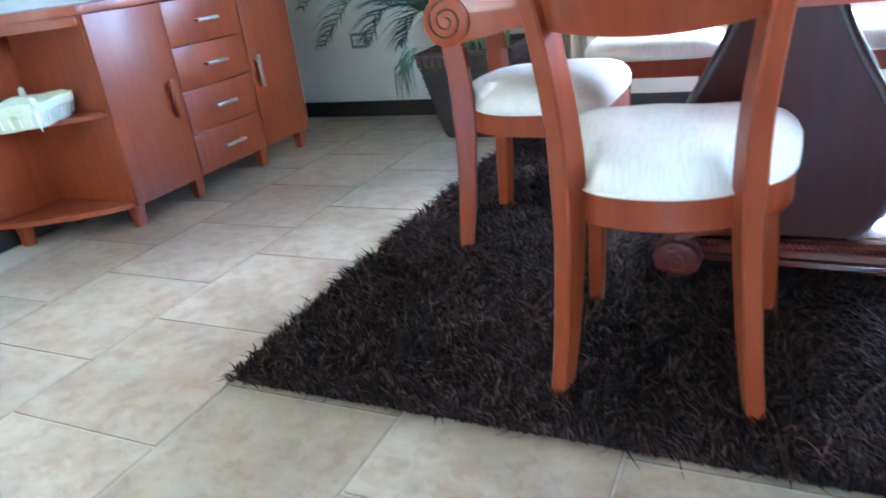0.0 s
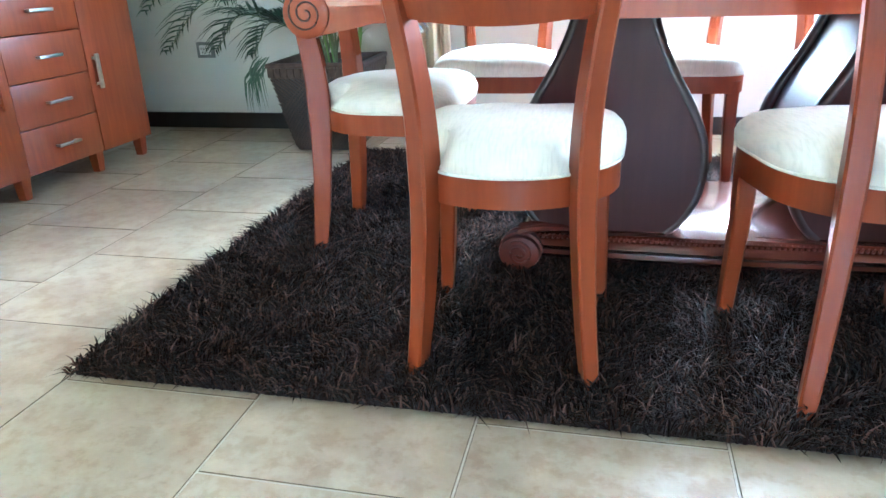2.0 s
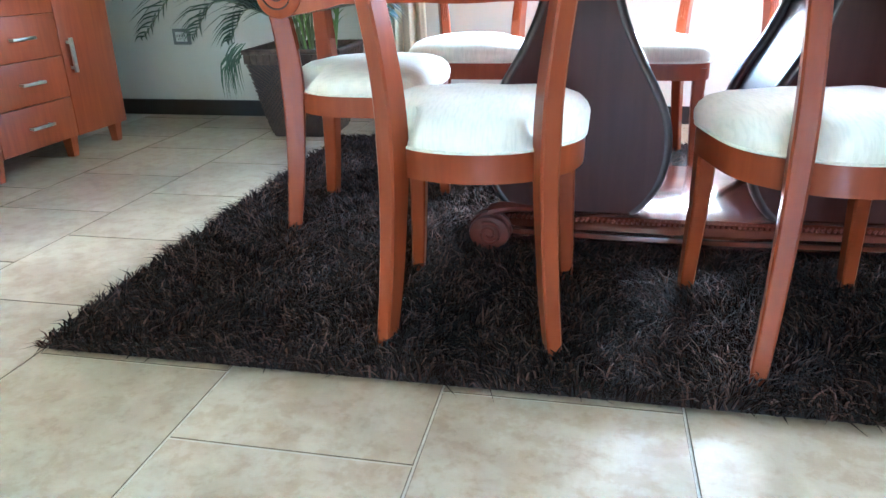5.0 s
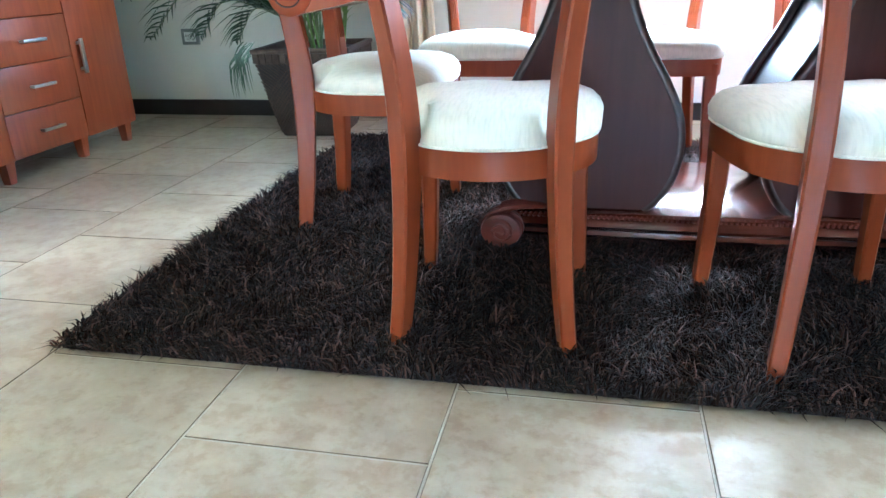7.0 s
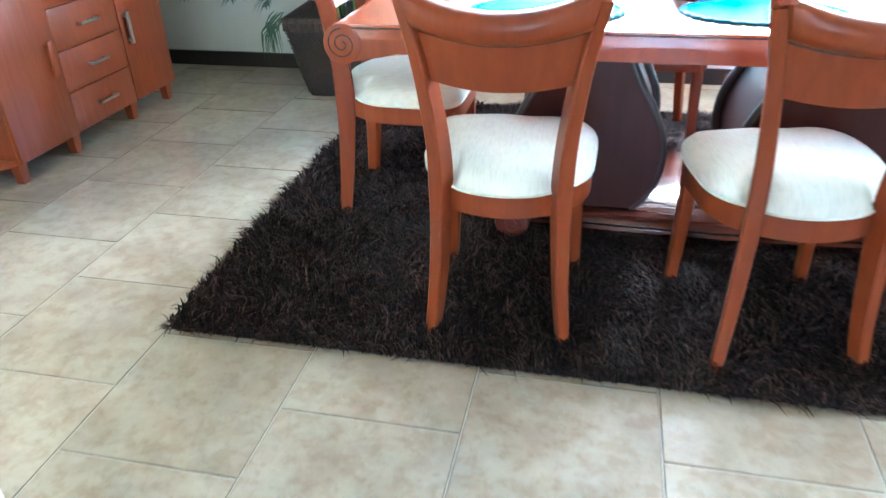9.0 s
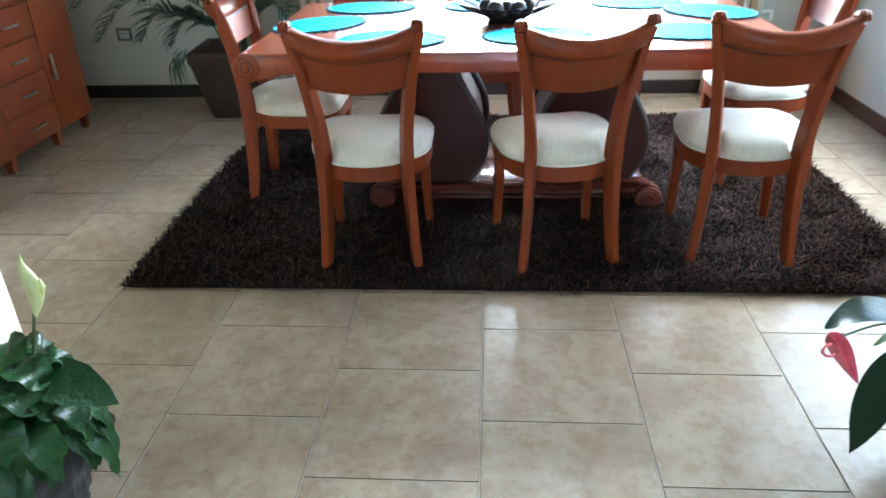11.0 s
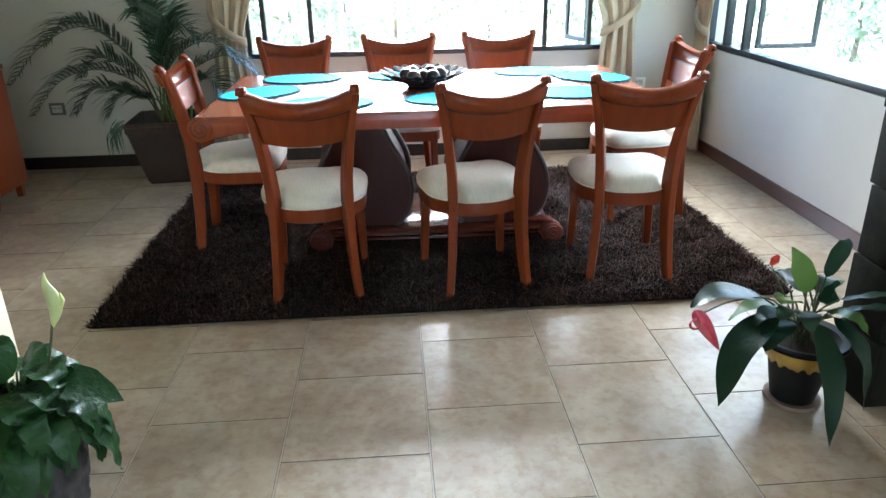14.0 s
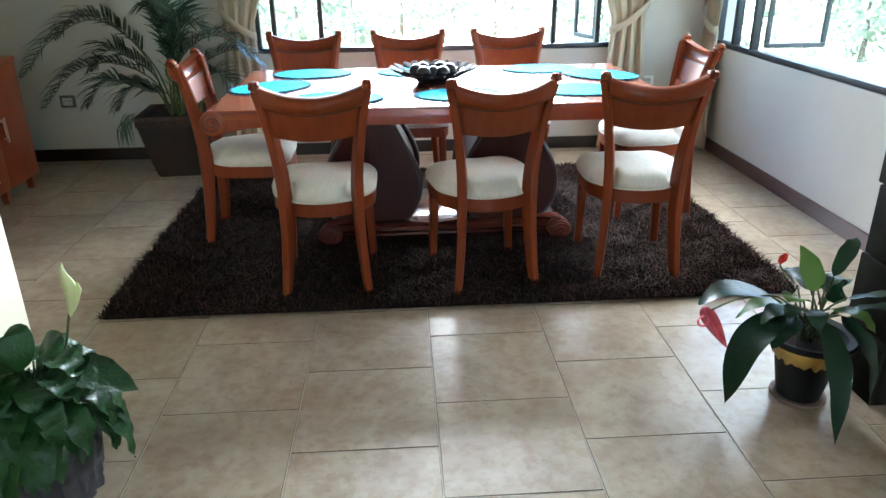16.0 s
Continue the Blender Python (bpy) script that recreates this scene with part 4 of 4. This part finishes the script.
    def ring(g, z):
        pts = []
        for k in range(40):
            a = 2 * math.pi * k / 40
            c, s_ = math.cos(a), math.sin(a)
            r = 1 / (abs(c / (w + g)) ** 6 + abs(s_ / (d + g)) ** 6) ** (1 / 6)
            pts.append((r * c, r * s_, z + 0.003 * math.sin(a * 5)))
        return pts
    loft(bm, [ring(-0.02, 0.0), ring(-0.012, 0.01), ring(0.0, h), ring(0.006, h + 0.004), ring(0.004, h - 0.028), ring(-0.004, h - 0.002), ring(-0.02, 0.012)])
    part("basket_body", bm, BASKET_CLOTH, b)
    for k in range(26):
        a = 2 * math.pi * k / 26
        c, s_ = math.cos(a), math.sin(a)
        r = 1 / (abs(c / (w + 0.002)) ** 6 + abs(s_ / (d + 0.002)) ** 6) ** (1 / 6)
        bm = bmesh.new()
        tube(bm, [(r * 0.92 * c, r * 0.92 * s_, 0.012), (r * 0.97 * c, r * 0.97 * s_, 0.04), (r * c, r * s_, h - 0.03)], 0.005, 6)
        part("stripe", bm, BASKET_STRIPE, b, "white pleated stripe")
    for sx in (-1, 1):
        for sy in (-1, 1):
            bm = bmesh.new()
            x, y = sx * (w + 0.004), sy * (d + 0.004)
            blade(bm, [(x * 0.93, y * 0.93, h - 0.01), (x * 1.06, y * 1.03, h + 0.018), (x * 1.15, y * 1.08, h + 0.03)], 0.012, 0.2)
            blade(bm, [(x * 0.95, y * 0.95, h - 0.01), (x * 1.1, y * 1.08, h - 0.04), (x * 1.12, y * 1.12, h - 0.085)], 0.009, 0.2)
            t = part("bow", bm, BASKET_STRIPE, b, "tied cloth bow")
            t.modifiers.new("thickness", "SOLIDIFY").thickness = 0.002
    return b


cloth_basket()


# ---- palm in its woven planter ----
def planter():
    p = empty("planter", pose(-0.232, 2.46, 0, 0, 0, 4), "square tapering dark woven planter", "planter")
    t0, t1, h = 0.145, 0.232, 0.42

    def half(z):
        return t0 + (t1 - t0) * (z / h) ** 0.85
    bm = bmesh.new()
    rings = []
    for z in (0.0, 0.05, 0.1, 0.15, 0.2, 0.25, 0.3, 0.34, 0.375):
        a = half(z) - 0.005
        rings.append([(-a, -a, z), (a, -a, z), (a, a, z), (-a, a, z)])
    loft(bm, rings)
    part("inner_box", bm, WICKER_DARK, p, smooth=False)
    for q in range(4):
        turn = pose(0, 0, 0, 0, 0, 90 * q)
        n = 10
        for sgn in (-1, 1):
            for k in range(-2 * n, 2 * n + 1):
                # the strip follows u = k / n + sgn * slope * z, cut off at the face's edges
                slope = 1.9 / 0.37
                lo, hi = sorted(((-1 - k / n) / (sgn * slope), (1 - k / n) / (sgn * slope)))
                lo, hi = max(lo, 0.006), min(hi, 0.356)
                if hi - lo < 0.02:
                    continue
                seg = []
                for i in range(9):
                    z = lo + (hi - lo) * i / 8
                    a = half(z) - 0.001
                    seg.append(((k / n + sgn * slope * z) * a, -a - 0.002 - 0.0016 * sgn * math.cos(math.pi * n * slope * z), z))
                bm = bmesh.new()
                sweep(bm, seg, (0.0024, 0.0022), Vector((0, 0, 1)))
                bm.transform(turn)
                part("wicker_strip", bm, WICKER, p, smooth=False)
        for k in range(14):
            u = (k + 0.5) / 14 * 2 - 1
            a1 = half(0.398)
            part("wicker_stake", boxes((u * a1 - 0.0125, u * a1 + 0.0125, -a1 - 0.003, -a1 + 0.003, 0.358, 0.400), bevel=0.0015), WICKER, p, smooth=False).matrix_basis = turn
    bm = bmesh.new()
    rings = []
    for g, z in ((-0.012, 0.352), (-0.006, 0.398), (0.005, 0.402), (0.007, 0.414), (0.003, 0.422), (-0.010, 0.424), (-0.018, 0.420), (-0.024, 0.385)):
        a = half(0.40) + g
        rings.append([(-a, -a, z), (a, -a, z), (a, a, z), (-a, a, z)])
    loft(bm, rings, caps=False)
    part("rim", bm, WICKER, p, "dark woven rim", smooth=False)
    a = half(0.39) - 0.02
    part("soil", boxes((-a, a, -a, a, 0.376, 0.395)), SOIL, p, smooth=False)
    return p


planter()


def palm():
    base = Vector((-0.232, 2.46, 0.395))
    p = empty("palm_plant", pose(*base), "green areca palm with long feathery fronds in a planter", "plant")
    random.seed(21)
    fronds = [(-0.84, -0.04, 0.42, 0.07), (-0.98, 0.05, 0.74, 0.26), (-0.70, 0.03, 0.72, 0.50), (-0.55, -0.06, 0.26, 0.08), (-0.50, 0.0, 0.45, 0.30), (-0.30, -0.08, 0.85, 1.02), (-0.12, 0.06, 0.95, 1.10), (-0.05, -0.10, 0.68, 0.70), (0.10, -0.06, 0.62, 0.62), (0.28, -0.10, 0.62, 0.52), (0.50, -0.06, 0.56, 0.38), (0.60, 0.0, 0.42, 0.30), (0.44, -0.14, 0.28, 0.16), (-0.34, -0.10, 0.20, 0.06), (0.12, 0.06, 0.40, 0.42)]
    for dx, dy, zm, ze in fronds:
        s0 = Vector((random.uniform(-0.05, 0.05), random.uniform(-0.05, 0.05), 0))
        mid = s0 + Vector((dx * 0.42, dy * 0.42, zm * 0.82))
        end = Vector((dx, dy, ze))
        path = smooth_path([s0, s0.lerp(mid, 0.5) + Vector((-dx * 0.08, -dy * 0.08, 0.06)), mid, mid.lerp(end, 0.55) + Vector((0, 0, 0.09)), end], 7)
        m = len(path) - 1
        bm = bmesh.new()
        tube(bm, path, [0.006 * (1 - 0.8 * i / m) for i in range(m + 1)], 6)
        stem = part("frond", bm, PALM_STEM, p, "arching palm frond")
        bm = bmesh.new()
        n = 27
        for k in range(n):
            t = 0.30 + 0.70 * k / (n - 1)
            f = t * m
            i = min(int(f), m - 1)
            q = path[i].lerp(path[i + 1], f - i)
            d = (path[i + 1] - path[i]).normalized()
            s = d.cross(Vector((0, 0, 1)))
            s = s.normalized() if s.length > 0.05 else Vector((1, 0, 0))
            u = s.cross(d).normalized()
            ln = (0.235 * math.sin(math.pi * (0.18 + 0.78 * (t - 0.3) / 0.7)) + 0.03) * random.uniform(0.85, 1.1)
            for sd in (-1, 1):
                out = (s * sd * 0.78 + d * 0.66 + u * random.uniform(0.1, 0.4)).normalized()
                tip = q + out * ln + Vector((0, 0, -0.05 * ln / 0.25))
                blade(bm, [q, q + out * ln * 0.5 + u * 0.010, tip], 0.0086, 0.30, u, "strap", 4)
        part("frond_blade", bm, PALM, stem)
    for k in range(9):
        a = random.uniform(0, 6.28)
        q = Vector((0.10 + 0.07 * math.cos(a), -0.05 + 0.07 * math.sin(a), 0.0))
        top = q + Vector((0.05 * math.cos(a), 0.05 * math.sin(a), random.uniform(0.22, 0.36)))
        bm = bmesh.new()
        tube(bm, [q, q.lerp(top, 0.5) + Vector((0, 0, 0.01)), top], [0.005, 0.004, 0.002], 6)
        st = part("young_stem", bm, LEAF_BRIGHT, p, "upright yellow-green young stem")
        bm = bmesh.new()
        for j in range(7):
            f = 0.35 + 0.1 * j
            o = q.lerp(top, f)
            w = random.uniform(0, 6.28)
            blade(bm, [o, o + Vector((0.03 * math.cos(w), 0.03 * math.sin(w), 0.04)), o + Vector((0.07 * math.cos(w), 0.07 * math.sin(w), 0.06))], 0.006, 0.3, Vector((0, 0, 1)), "strap", 4)
        part("leaflet", bm, LEAF_BRIGHT, st)
    # dry hanging tuft on the planter's corner
    bm = bmesh.new()
    for k in range(24):
        a = random.uniform(-0.6, 0.6)
        q = Vector((-0.215, -0.235, 0.035)) + Vector((random.uniform(-0.05, 0.02), random.uniform(-0.02, 0.02), random.uniform(-0.04, 0.03)))
        blade(bm, [q, q + Vector((-0.05 + 0.04 * a, -0.02, -0.06)), q + Vector((-0.045 + 0.06 * a, -0.02, -0.20))], 0.0038, 0.3, Vector((0, -1, 0)), "strap", 4)
    part("dry_frond", bm, PALM, p)
    return p


palm()


# ---- anthurium in a black pot ----
def anthurium():
    c = Vector((2.565, -0.50, 0.0))
    pot = empty("flower_pot", pose(*c), "black glazed flower pot with an ochre dripped rim on a saucer", "flower pot")
    bm = bmesh.new()
    lathe(bm, [(0.02, 0.0), (0.080, 0.0), (0.088, 0.008), (0.088, 0.016), (0.079, 0.014), (0.02, 0.012)], 36)
    part("saucer", bm, SAUCER, pot, "tan clay saucer")
    bm = bmesh.new()
    lathe(bm, [(0.05, 0.014), (0.068, 0.015), (0.077, 0.06), (0.088, 0.12), (0.099, 0.19), (0.101, 0.192), (0.092, 0.192), (0.08, 0.12)], 40)
    part("pot_body", bm, BLACK_GLAZE, pot)
    bm = bmesh.new()
    n = 72
    rings = []
    for z, r, drip in ((0.170, 0.0975, 1), (0.192, 0.1025, 0), (0.214, 0.110, 0)):
        rings.append([((r + 0.0025) * math.cos(2 * math.pi * k / n), (r + 0.0025) * math.sin(2 * math.pi * k / n), z - drip * 0.020 * (0.5 + 0.5 * math.sin(k * 1.55) * math.cos(k * 0.31))) for k in range(n)])
    loft(bm, rings, caps=False)
    part("dripped_band", bm, YELLOW_GLAZE, pot, "ochre dripped glaze").modifiers.new("thickness", "SOLIDIFY").thickness = 0.004
    bm = bmesh.new()
    lathe(bm, [(0.101, 0.193), (0.112, 0.215), (0.138, 0.224), (0.145, 0.238), (0.138, 0.244), (0.113, 0.238), (0.099, 0.205)], 40)
    part("rim", bm, BLACK_GLAZE, pot)
    bm = bmesh.new()
    lathe(bm, [(0.105, 0.205), (0.105, 0.218), (0.06, 0.226), (0.01, 0.228)], 24)
    part("soil", bm, SOIL, pot)
    a = empty("anthurium_plant", pose(c.x, c.y, 0.21), "anthurium with long dark leaves and a drooping red flower", "plant")
    random.seed(8)
    leaves = [((-0.385, 0.0, 0.15), 0.055, 0.10, 1), ((-0.30, -0.10, -0.155), 0.062, 0.13, 1), ((-0.05, -0.30, -0.18), 0.038, 0.14, 1), ((-0.09, 0.0, 0.34), 0.042, 0.0, 2), ((0.15, 0.09, 0.32), 0.028, 0.08, 1), ((0.13, -0.17, -0.15), 0.045, 0.12, 1), ((0.23, -0.15, 0.20), 0.022, 0.08, 1), ((0.25, -0.17, 0.13), 0.026, 0.1, 1), ((-0.19, -0.12, 0.05), 0.045, 0.06, 1), ((-0.12, -0.05, 0.17), 0.045, 0.05, 2), ((0.06, -0.02, 0.20), 0.045, 0.05, 1), ((-0.11, 0.05, 0.24), 0.04, 0.05, 1), ((-0.07, -0.14, 0.12), 0.035, 0.07, 1), ((0.15, 0.1, 0.16), 0.04, 0.07, 1), ((-0.15, -0.1, 0.14), 0.03, 0.05, 1), ((0.02, 0.1, 0.26), 0.035, 0.05, 1), ((0.12, -0.1, 0.1), 0.035, 0.06, 1), ((-0.20, -0.05, 0.10), 0.036, 0.07, 1), ((-0.24, 0.03, 0.08), 0.032, 0.08, 2), ((0.09, -0.17, 0.12), 0.03, 0.07, 2), ((0.04, 0.12, 0.17), 0.036, 0.06, 1), ((-0.05, 0.13, 0.20), 0.034, 0.06, 1)]
    for (x, y, z), w, arch, kind in leaves:
        tip = Vector((x, y, z))
        root = Vector((random.uniform(-0.03, 0.03), random.uniform(-0.03, 0.03), 0.0))
        start = root.lerp(Vector((tip.x, tip.y, max(tip.z, 0.02))), 0.35) + Vector((0, 0, 0.07 + arch * 0.4))
        bm = bmesh.new()
        tube(bm, smooth_path([root, root.lerp(start, 0.5) + Vector((0, 0, 0.03)), start], 4), 0.0032, 6)
        st = part("stalk", bm, PALM_STEM, a)
        bm = bmesh.new()
        mid = start.lerp(tip, 0.5) + Vector((x, y, 0)).normalized() * arch * 0.3 + Vector((0, 0, arch * 0.35))
        blade(bm, [start, mid, tip], w, 0.18, Vector((0, 0, 1)) if abs(x) + abs(y) > 0.15 else Vector((0.3, -1, 0)), "ovate", 14, 0.003)
        part("leaf", bm, LEAF_DARK if kind == 1 else LEAF_BRIGHT, st, "long pointed leaf")
    # fine roots over the soil
    for k in range(10):
        x, y = random.uniform(-0.07, 0.07), random.uniform(-0.07, 0.07)
        bm = bmesh.new()
        tube(bm, smooth_path([(x, y, 0.01), (x + random.uniform(-0.03, 0.03), y + random.uniform(-0.03, 0.03), random.uniform(0.04, 0.09)), (x + random.uniform(-0.05, 0.05), y + random.uniform(-0.05, 0.05), 0.02)], 5), 0.0016, 5)
        part("aerial_root", bm, PALM_STEM, a)
    # flower
    bm = bmesh.new()
    tube(bm, smooth_path([(0, 0, 0.02), (-0.12, 0.0, 0.16), (-0.25, 0.0, 0.165), (-0.345, -0.01, 0.135)], 6), 0.003, 6)
    st = part("flower_stalk", bm, PALM_STEM, a)
    bm = bmesh.new()
    blade(bm, [(-0.375, -0.01, 0.145), (-0.335, -0.02, 0.085), (-0.285, -0.03, 0.005)], 0.025, -0.6, Vector((-0.3, -1, 0.2)), "ovate", 14)
    part("spathe", bm, SPATHE_RED, st, "pink-red drooping spathe").modifiers.new("thickness", "SOLIDIFY").thickness = 0.002
    bm = bmesh.new()
    tube(bm, [(-0.375 - 0.018 * math.sin(k * 0.7), -0.03, 0.125 - 0.018 * (1 - math.cos(k * 0.7))) for k in range(9)], 0.004, 6)
    part("spadix", bm, SPATHE_RED, st, "curled pink spadix")
    for p0, p1, r in (((-0.135, 0.02, 0.275), (-0.115, 0.02, 0.305), 0.014), ((0.03, 0.03, 0.215), (-0.02, 0.03, 0.262), 0.006)):
        bm = bmesh.new()
        tube(bm, smooth_path([(0, 0, 0.01), (p0[0] * 0.6, 0.0, p0[2] * 0.6), p0], 5), 0.0025, 6)
        st = part("bud_stalk", bm, PALM_STEM, a)
        bm = bmesh.new()
        tube(bm, [p0, Vector(p0).lerp(Vector(p1), 0.5), p1], [r * 0.5, r, r * 0.4], 10)
        part("bud", bm, RED_BUD, st, "small red bud")
    return a


anthurium()


# ---- peace lily ----
def peace_lily():
    c = Vector((0.262, -0.782, 0.0))
    pot = empty("bark_pot", pose(*c), "grey-brown bark textured plant pot", "flower pot")
    bm = bmesh.new()
    random.seed(2)
    rings = []
    wall_rings = [(0.115 + 0.021 * math.sin(min(1, k / 28) * 1.4), 0.205 * k / 32) for k in range(33)] + [(0.133, 0.215), (0.120, 0.21), (0.113, 0.17)]
    for r, z in wall_rings:
        ring = []
        for k in range(72):
            a_ = 2 * math.pi * k / 72
            q = r + 0.016 * noise.noise((math.cos(a_) * 6, math.sin(a_) * 6, z * 14)) + 0.012 * abs(noise.noise((math.cos(a_) * 15, math.sin(a_) * 15, z * 22)))
            ring.append((q * math.cos(a_), q * math.sin(a_), z))
        rings.append(ring)
    loft(bm, rings)
    part("pot_body", bm, BARK, pot)
    bm = bmesh.new()
    lathe(bm, [(0.117, 0.175), (0.117, 0.188), (0.02, 0.195)], 20)
    part("soil", bm, SOIL, pot)
    a = empty("peace_lily_plant", pose(c.x, c.y, 0.19), "peace lily with broad green leaves and one cream flower", "plant")
    random.seed(14)
    for k in range(92):
        ang = k * 2.39996 + random.uniform(-0.3, 0.3)
        lift = 1 - k / 92
        reach = 0.115 + 0.085 * (1 - lift) + random.uniform(-0.02, 0.03)
        zt = 0.17 * lift ** 1.2 - 0.085 * (1 - lift) + random.uniform(-0.03, 0.03)
        tip = Vector((math.cos(ang) * reach * 1.1, math.sin(ang) * reach, zt))
        start = Vector((math.cos(ang) * reach * 0.42, math.sin(ang) * reach * 0.42, max(zt + 0.06, 0.10 + 0.11 * lift)))
        bm = bmesh.new()
        tube(bm, [(0, 0, 0), start * 0.5 + Vector((0, 0, 0.03)), start], 0.003, 5)
        st = part("stalk", bm, PALM_STEM, a)
        bm = bmesh.new()
        mid = start.lerp(tip, 0.55) + Vector((math.cos(ang), math.sin(ang), 0)) * 0.03 + Vector((0, 0, 0.03))
        blade(bm, [start, mid, tip], random.uniform(0.030, 0.046), 0.30, Vector((0, 0, 1)), "ovate", 24, 0.005)
        part("leaf", bm, LEAF_LILY, st, "broad green leaf")
    for tip, w in (((0.27, 0.02, 0.115), 0.06), ((0.12, -0.02, 0.27), 0.06), ((-0.04, 0.02, 0.30), 0.055)):
        bm = bmesh.new()
        tip = Vector(tip)
        blade(bm, [Vector((tip.x * 0.35, 0, 0.2)), tip * 0.65 + Vector((0, 0, 0.1)), tip], w, 0.15, Vector((0, -0.3, 1)), "ovate", 12, 0.003)
        part("leaf", bm, LEAF_LILY, a, "broad green leaf")
    bm = bmesh.new()
    tube(bm, smooth_path([(0.02, 0, 0.05), (0.09, 0.03, 0.22), (0.122, 0.05, 0.345)], 5), 0.0035, 6)
    st = part("flower_stalk", bm, PALM_STEM, a)
    bm = bmesh.new()
    bud = smooth_path([(0.120, 0.05, 0.330), (0.132, 0.05, 0.360), (0.140, 0.05, 0.395), (0.134, 0.052, 0.430), (0.126, 0.054, 0.458), (0.129, 0.055, 0.484)], 4)
    sizes = smooth_path([(0.003, 0, 0), (0.011, 0, 0), (0.0160, 0, 0), (0.0148, 0, 0), (0.007, 0, 0), (0.001, 0, 0)], 4)
    rings = []
    for p, r in zip(bud, sizes):
        # a hood that overlaps itself along one seam
        rings.append([(p.x + r.x * (1 + 0.16 * k / 20) * math.cos(2.2 * math.pi * k / 20 - 0.5), p.y + 0.8 * r.x * (1 + 0.16 * k / 20) * math.sin(2.2 * math.pi * k / 20 - 0.5), p.z) for k in range(21)])
    loft(bm, rings, closed=False)
    part("spathe", bm, SPATHE_WHITE, st, "cream hooded spathe, still half rolled").modifiers.new("thickness", "SOLIDIFY").thickness = 0.0015
    bm = bmesh.new()
    tube(bm, [(0.150, 0.05, 0.38), (0.163, 0.045, 0.41), (0.160, 0.045, 0.43)], [0.004, 0.006, 0.003], 8)
    part("spadix", bm, SPATHE_WHITE, st, "pale spadix")
    return a


peace_lily()


# ---- outside ----
bm = bmesh.new()
bmesh.ops.create_grid(bm, x_segments=2, y_segments=2, size=400)
bm.transform(Matrix.Translation((0, 0, -3.2)))
thing("ground", bm, GRASS, "green lawn far below the windows", "ground", "structure", False)
thing("terrace_ledge", boxes((-1.9, 5.4, YF + 0.21, YF + 1.5, 0.30, 0.42), (XR + 0.21, 5.4, -2.0, YF + 0.209, 0.30, 0.42), bevel=0.01), OUT_WHITE, "white concrete ledge outside the windows", "ledge", "structure", False)


# Overhang added out of view to keep sky light off the left floor.
thing("roof_eave", boxes((XL - 0.4, XR + 2.4, YF + 0.201, YF + 0.9, H, H + 0.14), (XR + 0.201, XR + 2.4, YB - 0.3, YF + 0.2, H, H + 0.14), bevel=0.01), OUT_WHITE, "unseen white overhang added to block sky light above the windows", "eave", "structure", False)


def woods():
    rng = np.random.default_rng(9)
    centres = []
    # The second tier of crowns, out of view, is added to block low sky.
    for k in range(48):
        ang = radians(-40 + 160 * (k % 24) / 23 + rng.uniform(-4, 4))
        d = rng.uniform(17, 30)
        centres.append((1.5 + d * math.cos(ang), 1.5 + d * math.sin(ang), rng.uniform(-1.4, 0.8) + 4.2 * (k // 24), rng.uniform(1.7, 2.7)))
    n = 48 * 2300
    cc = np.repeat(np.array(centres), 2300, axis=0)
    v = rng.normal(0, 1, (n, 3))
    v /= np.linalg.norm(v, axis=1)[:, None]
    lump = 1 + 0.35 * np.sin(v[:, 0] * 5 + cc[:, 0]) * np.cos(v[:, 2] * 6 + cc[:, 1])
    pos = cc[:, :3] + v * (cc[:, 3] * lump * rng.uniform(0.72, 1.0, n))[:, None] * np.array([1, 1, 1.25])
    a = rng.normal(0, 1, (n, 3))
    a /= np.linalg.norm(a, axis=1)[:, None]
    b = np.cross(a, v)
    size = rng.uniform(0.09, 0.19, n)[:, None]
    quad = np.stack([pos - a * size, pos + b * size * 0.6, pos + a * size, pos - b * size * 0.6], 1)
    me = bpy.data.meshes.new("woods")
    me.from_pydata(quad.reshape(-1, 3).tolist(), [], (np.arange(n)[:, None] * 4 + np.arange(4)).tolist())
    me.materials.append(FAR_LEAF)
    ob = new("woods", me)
    tagged(ob, "trees in haze-paled green beyond the windows", "trees", "", "stuff")
    bm = bmesh.new()
    for x, y, z, r in centres:
        tube(bm, [(x, y, -3.2), (x + 0.1, y, -1.5), (x, y + 0.1, z)], [0.12, 0.09, 0.04], 7)
    t = part("trunk", bm, TRUNK, ob)
    tagged(t, kind="stuff")


woods()


# ---- floor tiles ----
def tile_mesh():
    bm = bmesh.new()
    loft(bm, [[(-a, -b, z), (a, -b, z), (a, b, z), (-a, b, z)] for a, b, z in ((0.2228, 0.2228, -0.008), (0.2227, 0.2227, -0.0012), (0.2213, 0.2213, 0.0))])
    bm.normal_update()
    # Chamfer faces take the dark colour that paints the joint's shadow.
    for f in bm.faces:
        if 0.1 < abs(f.normal.z) < 0.9:
            f.material_index = 1
    me = bpy.data.meshes.new("tile")
    bmesh.ops.recalc_face_normals(bm, faces=bm.faces)
    bm.to_mesh(me)
    bm.free()
    me.materials.append(TILE)
    me.materials.append(ARRIS)
    return me


tm = tile_mesh()
for col in range(-4, 8):
    shift = -0.225 if col % 2 == 0 else 0.0
    for row in range(-17, 7):
        x, y = 0.45 * (col + 0.5), 0.45 * (row + 0.5) + shift
        if XL - 0.2 < x - 0.22 and y + 0.2 < YF + 0.4 and y > YB:
            t = new("tile", tm)
            t.location = (x, y, 0)
            t.parent = floor
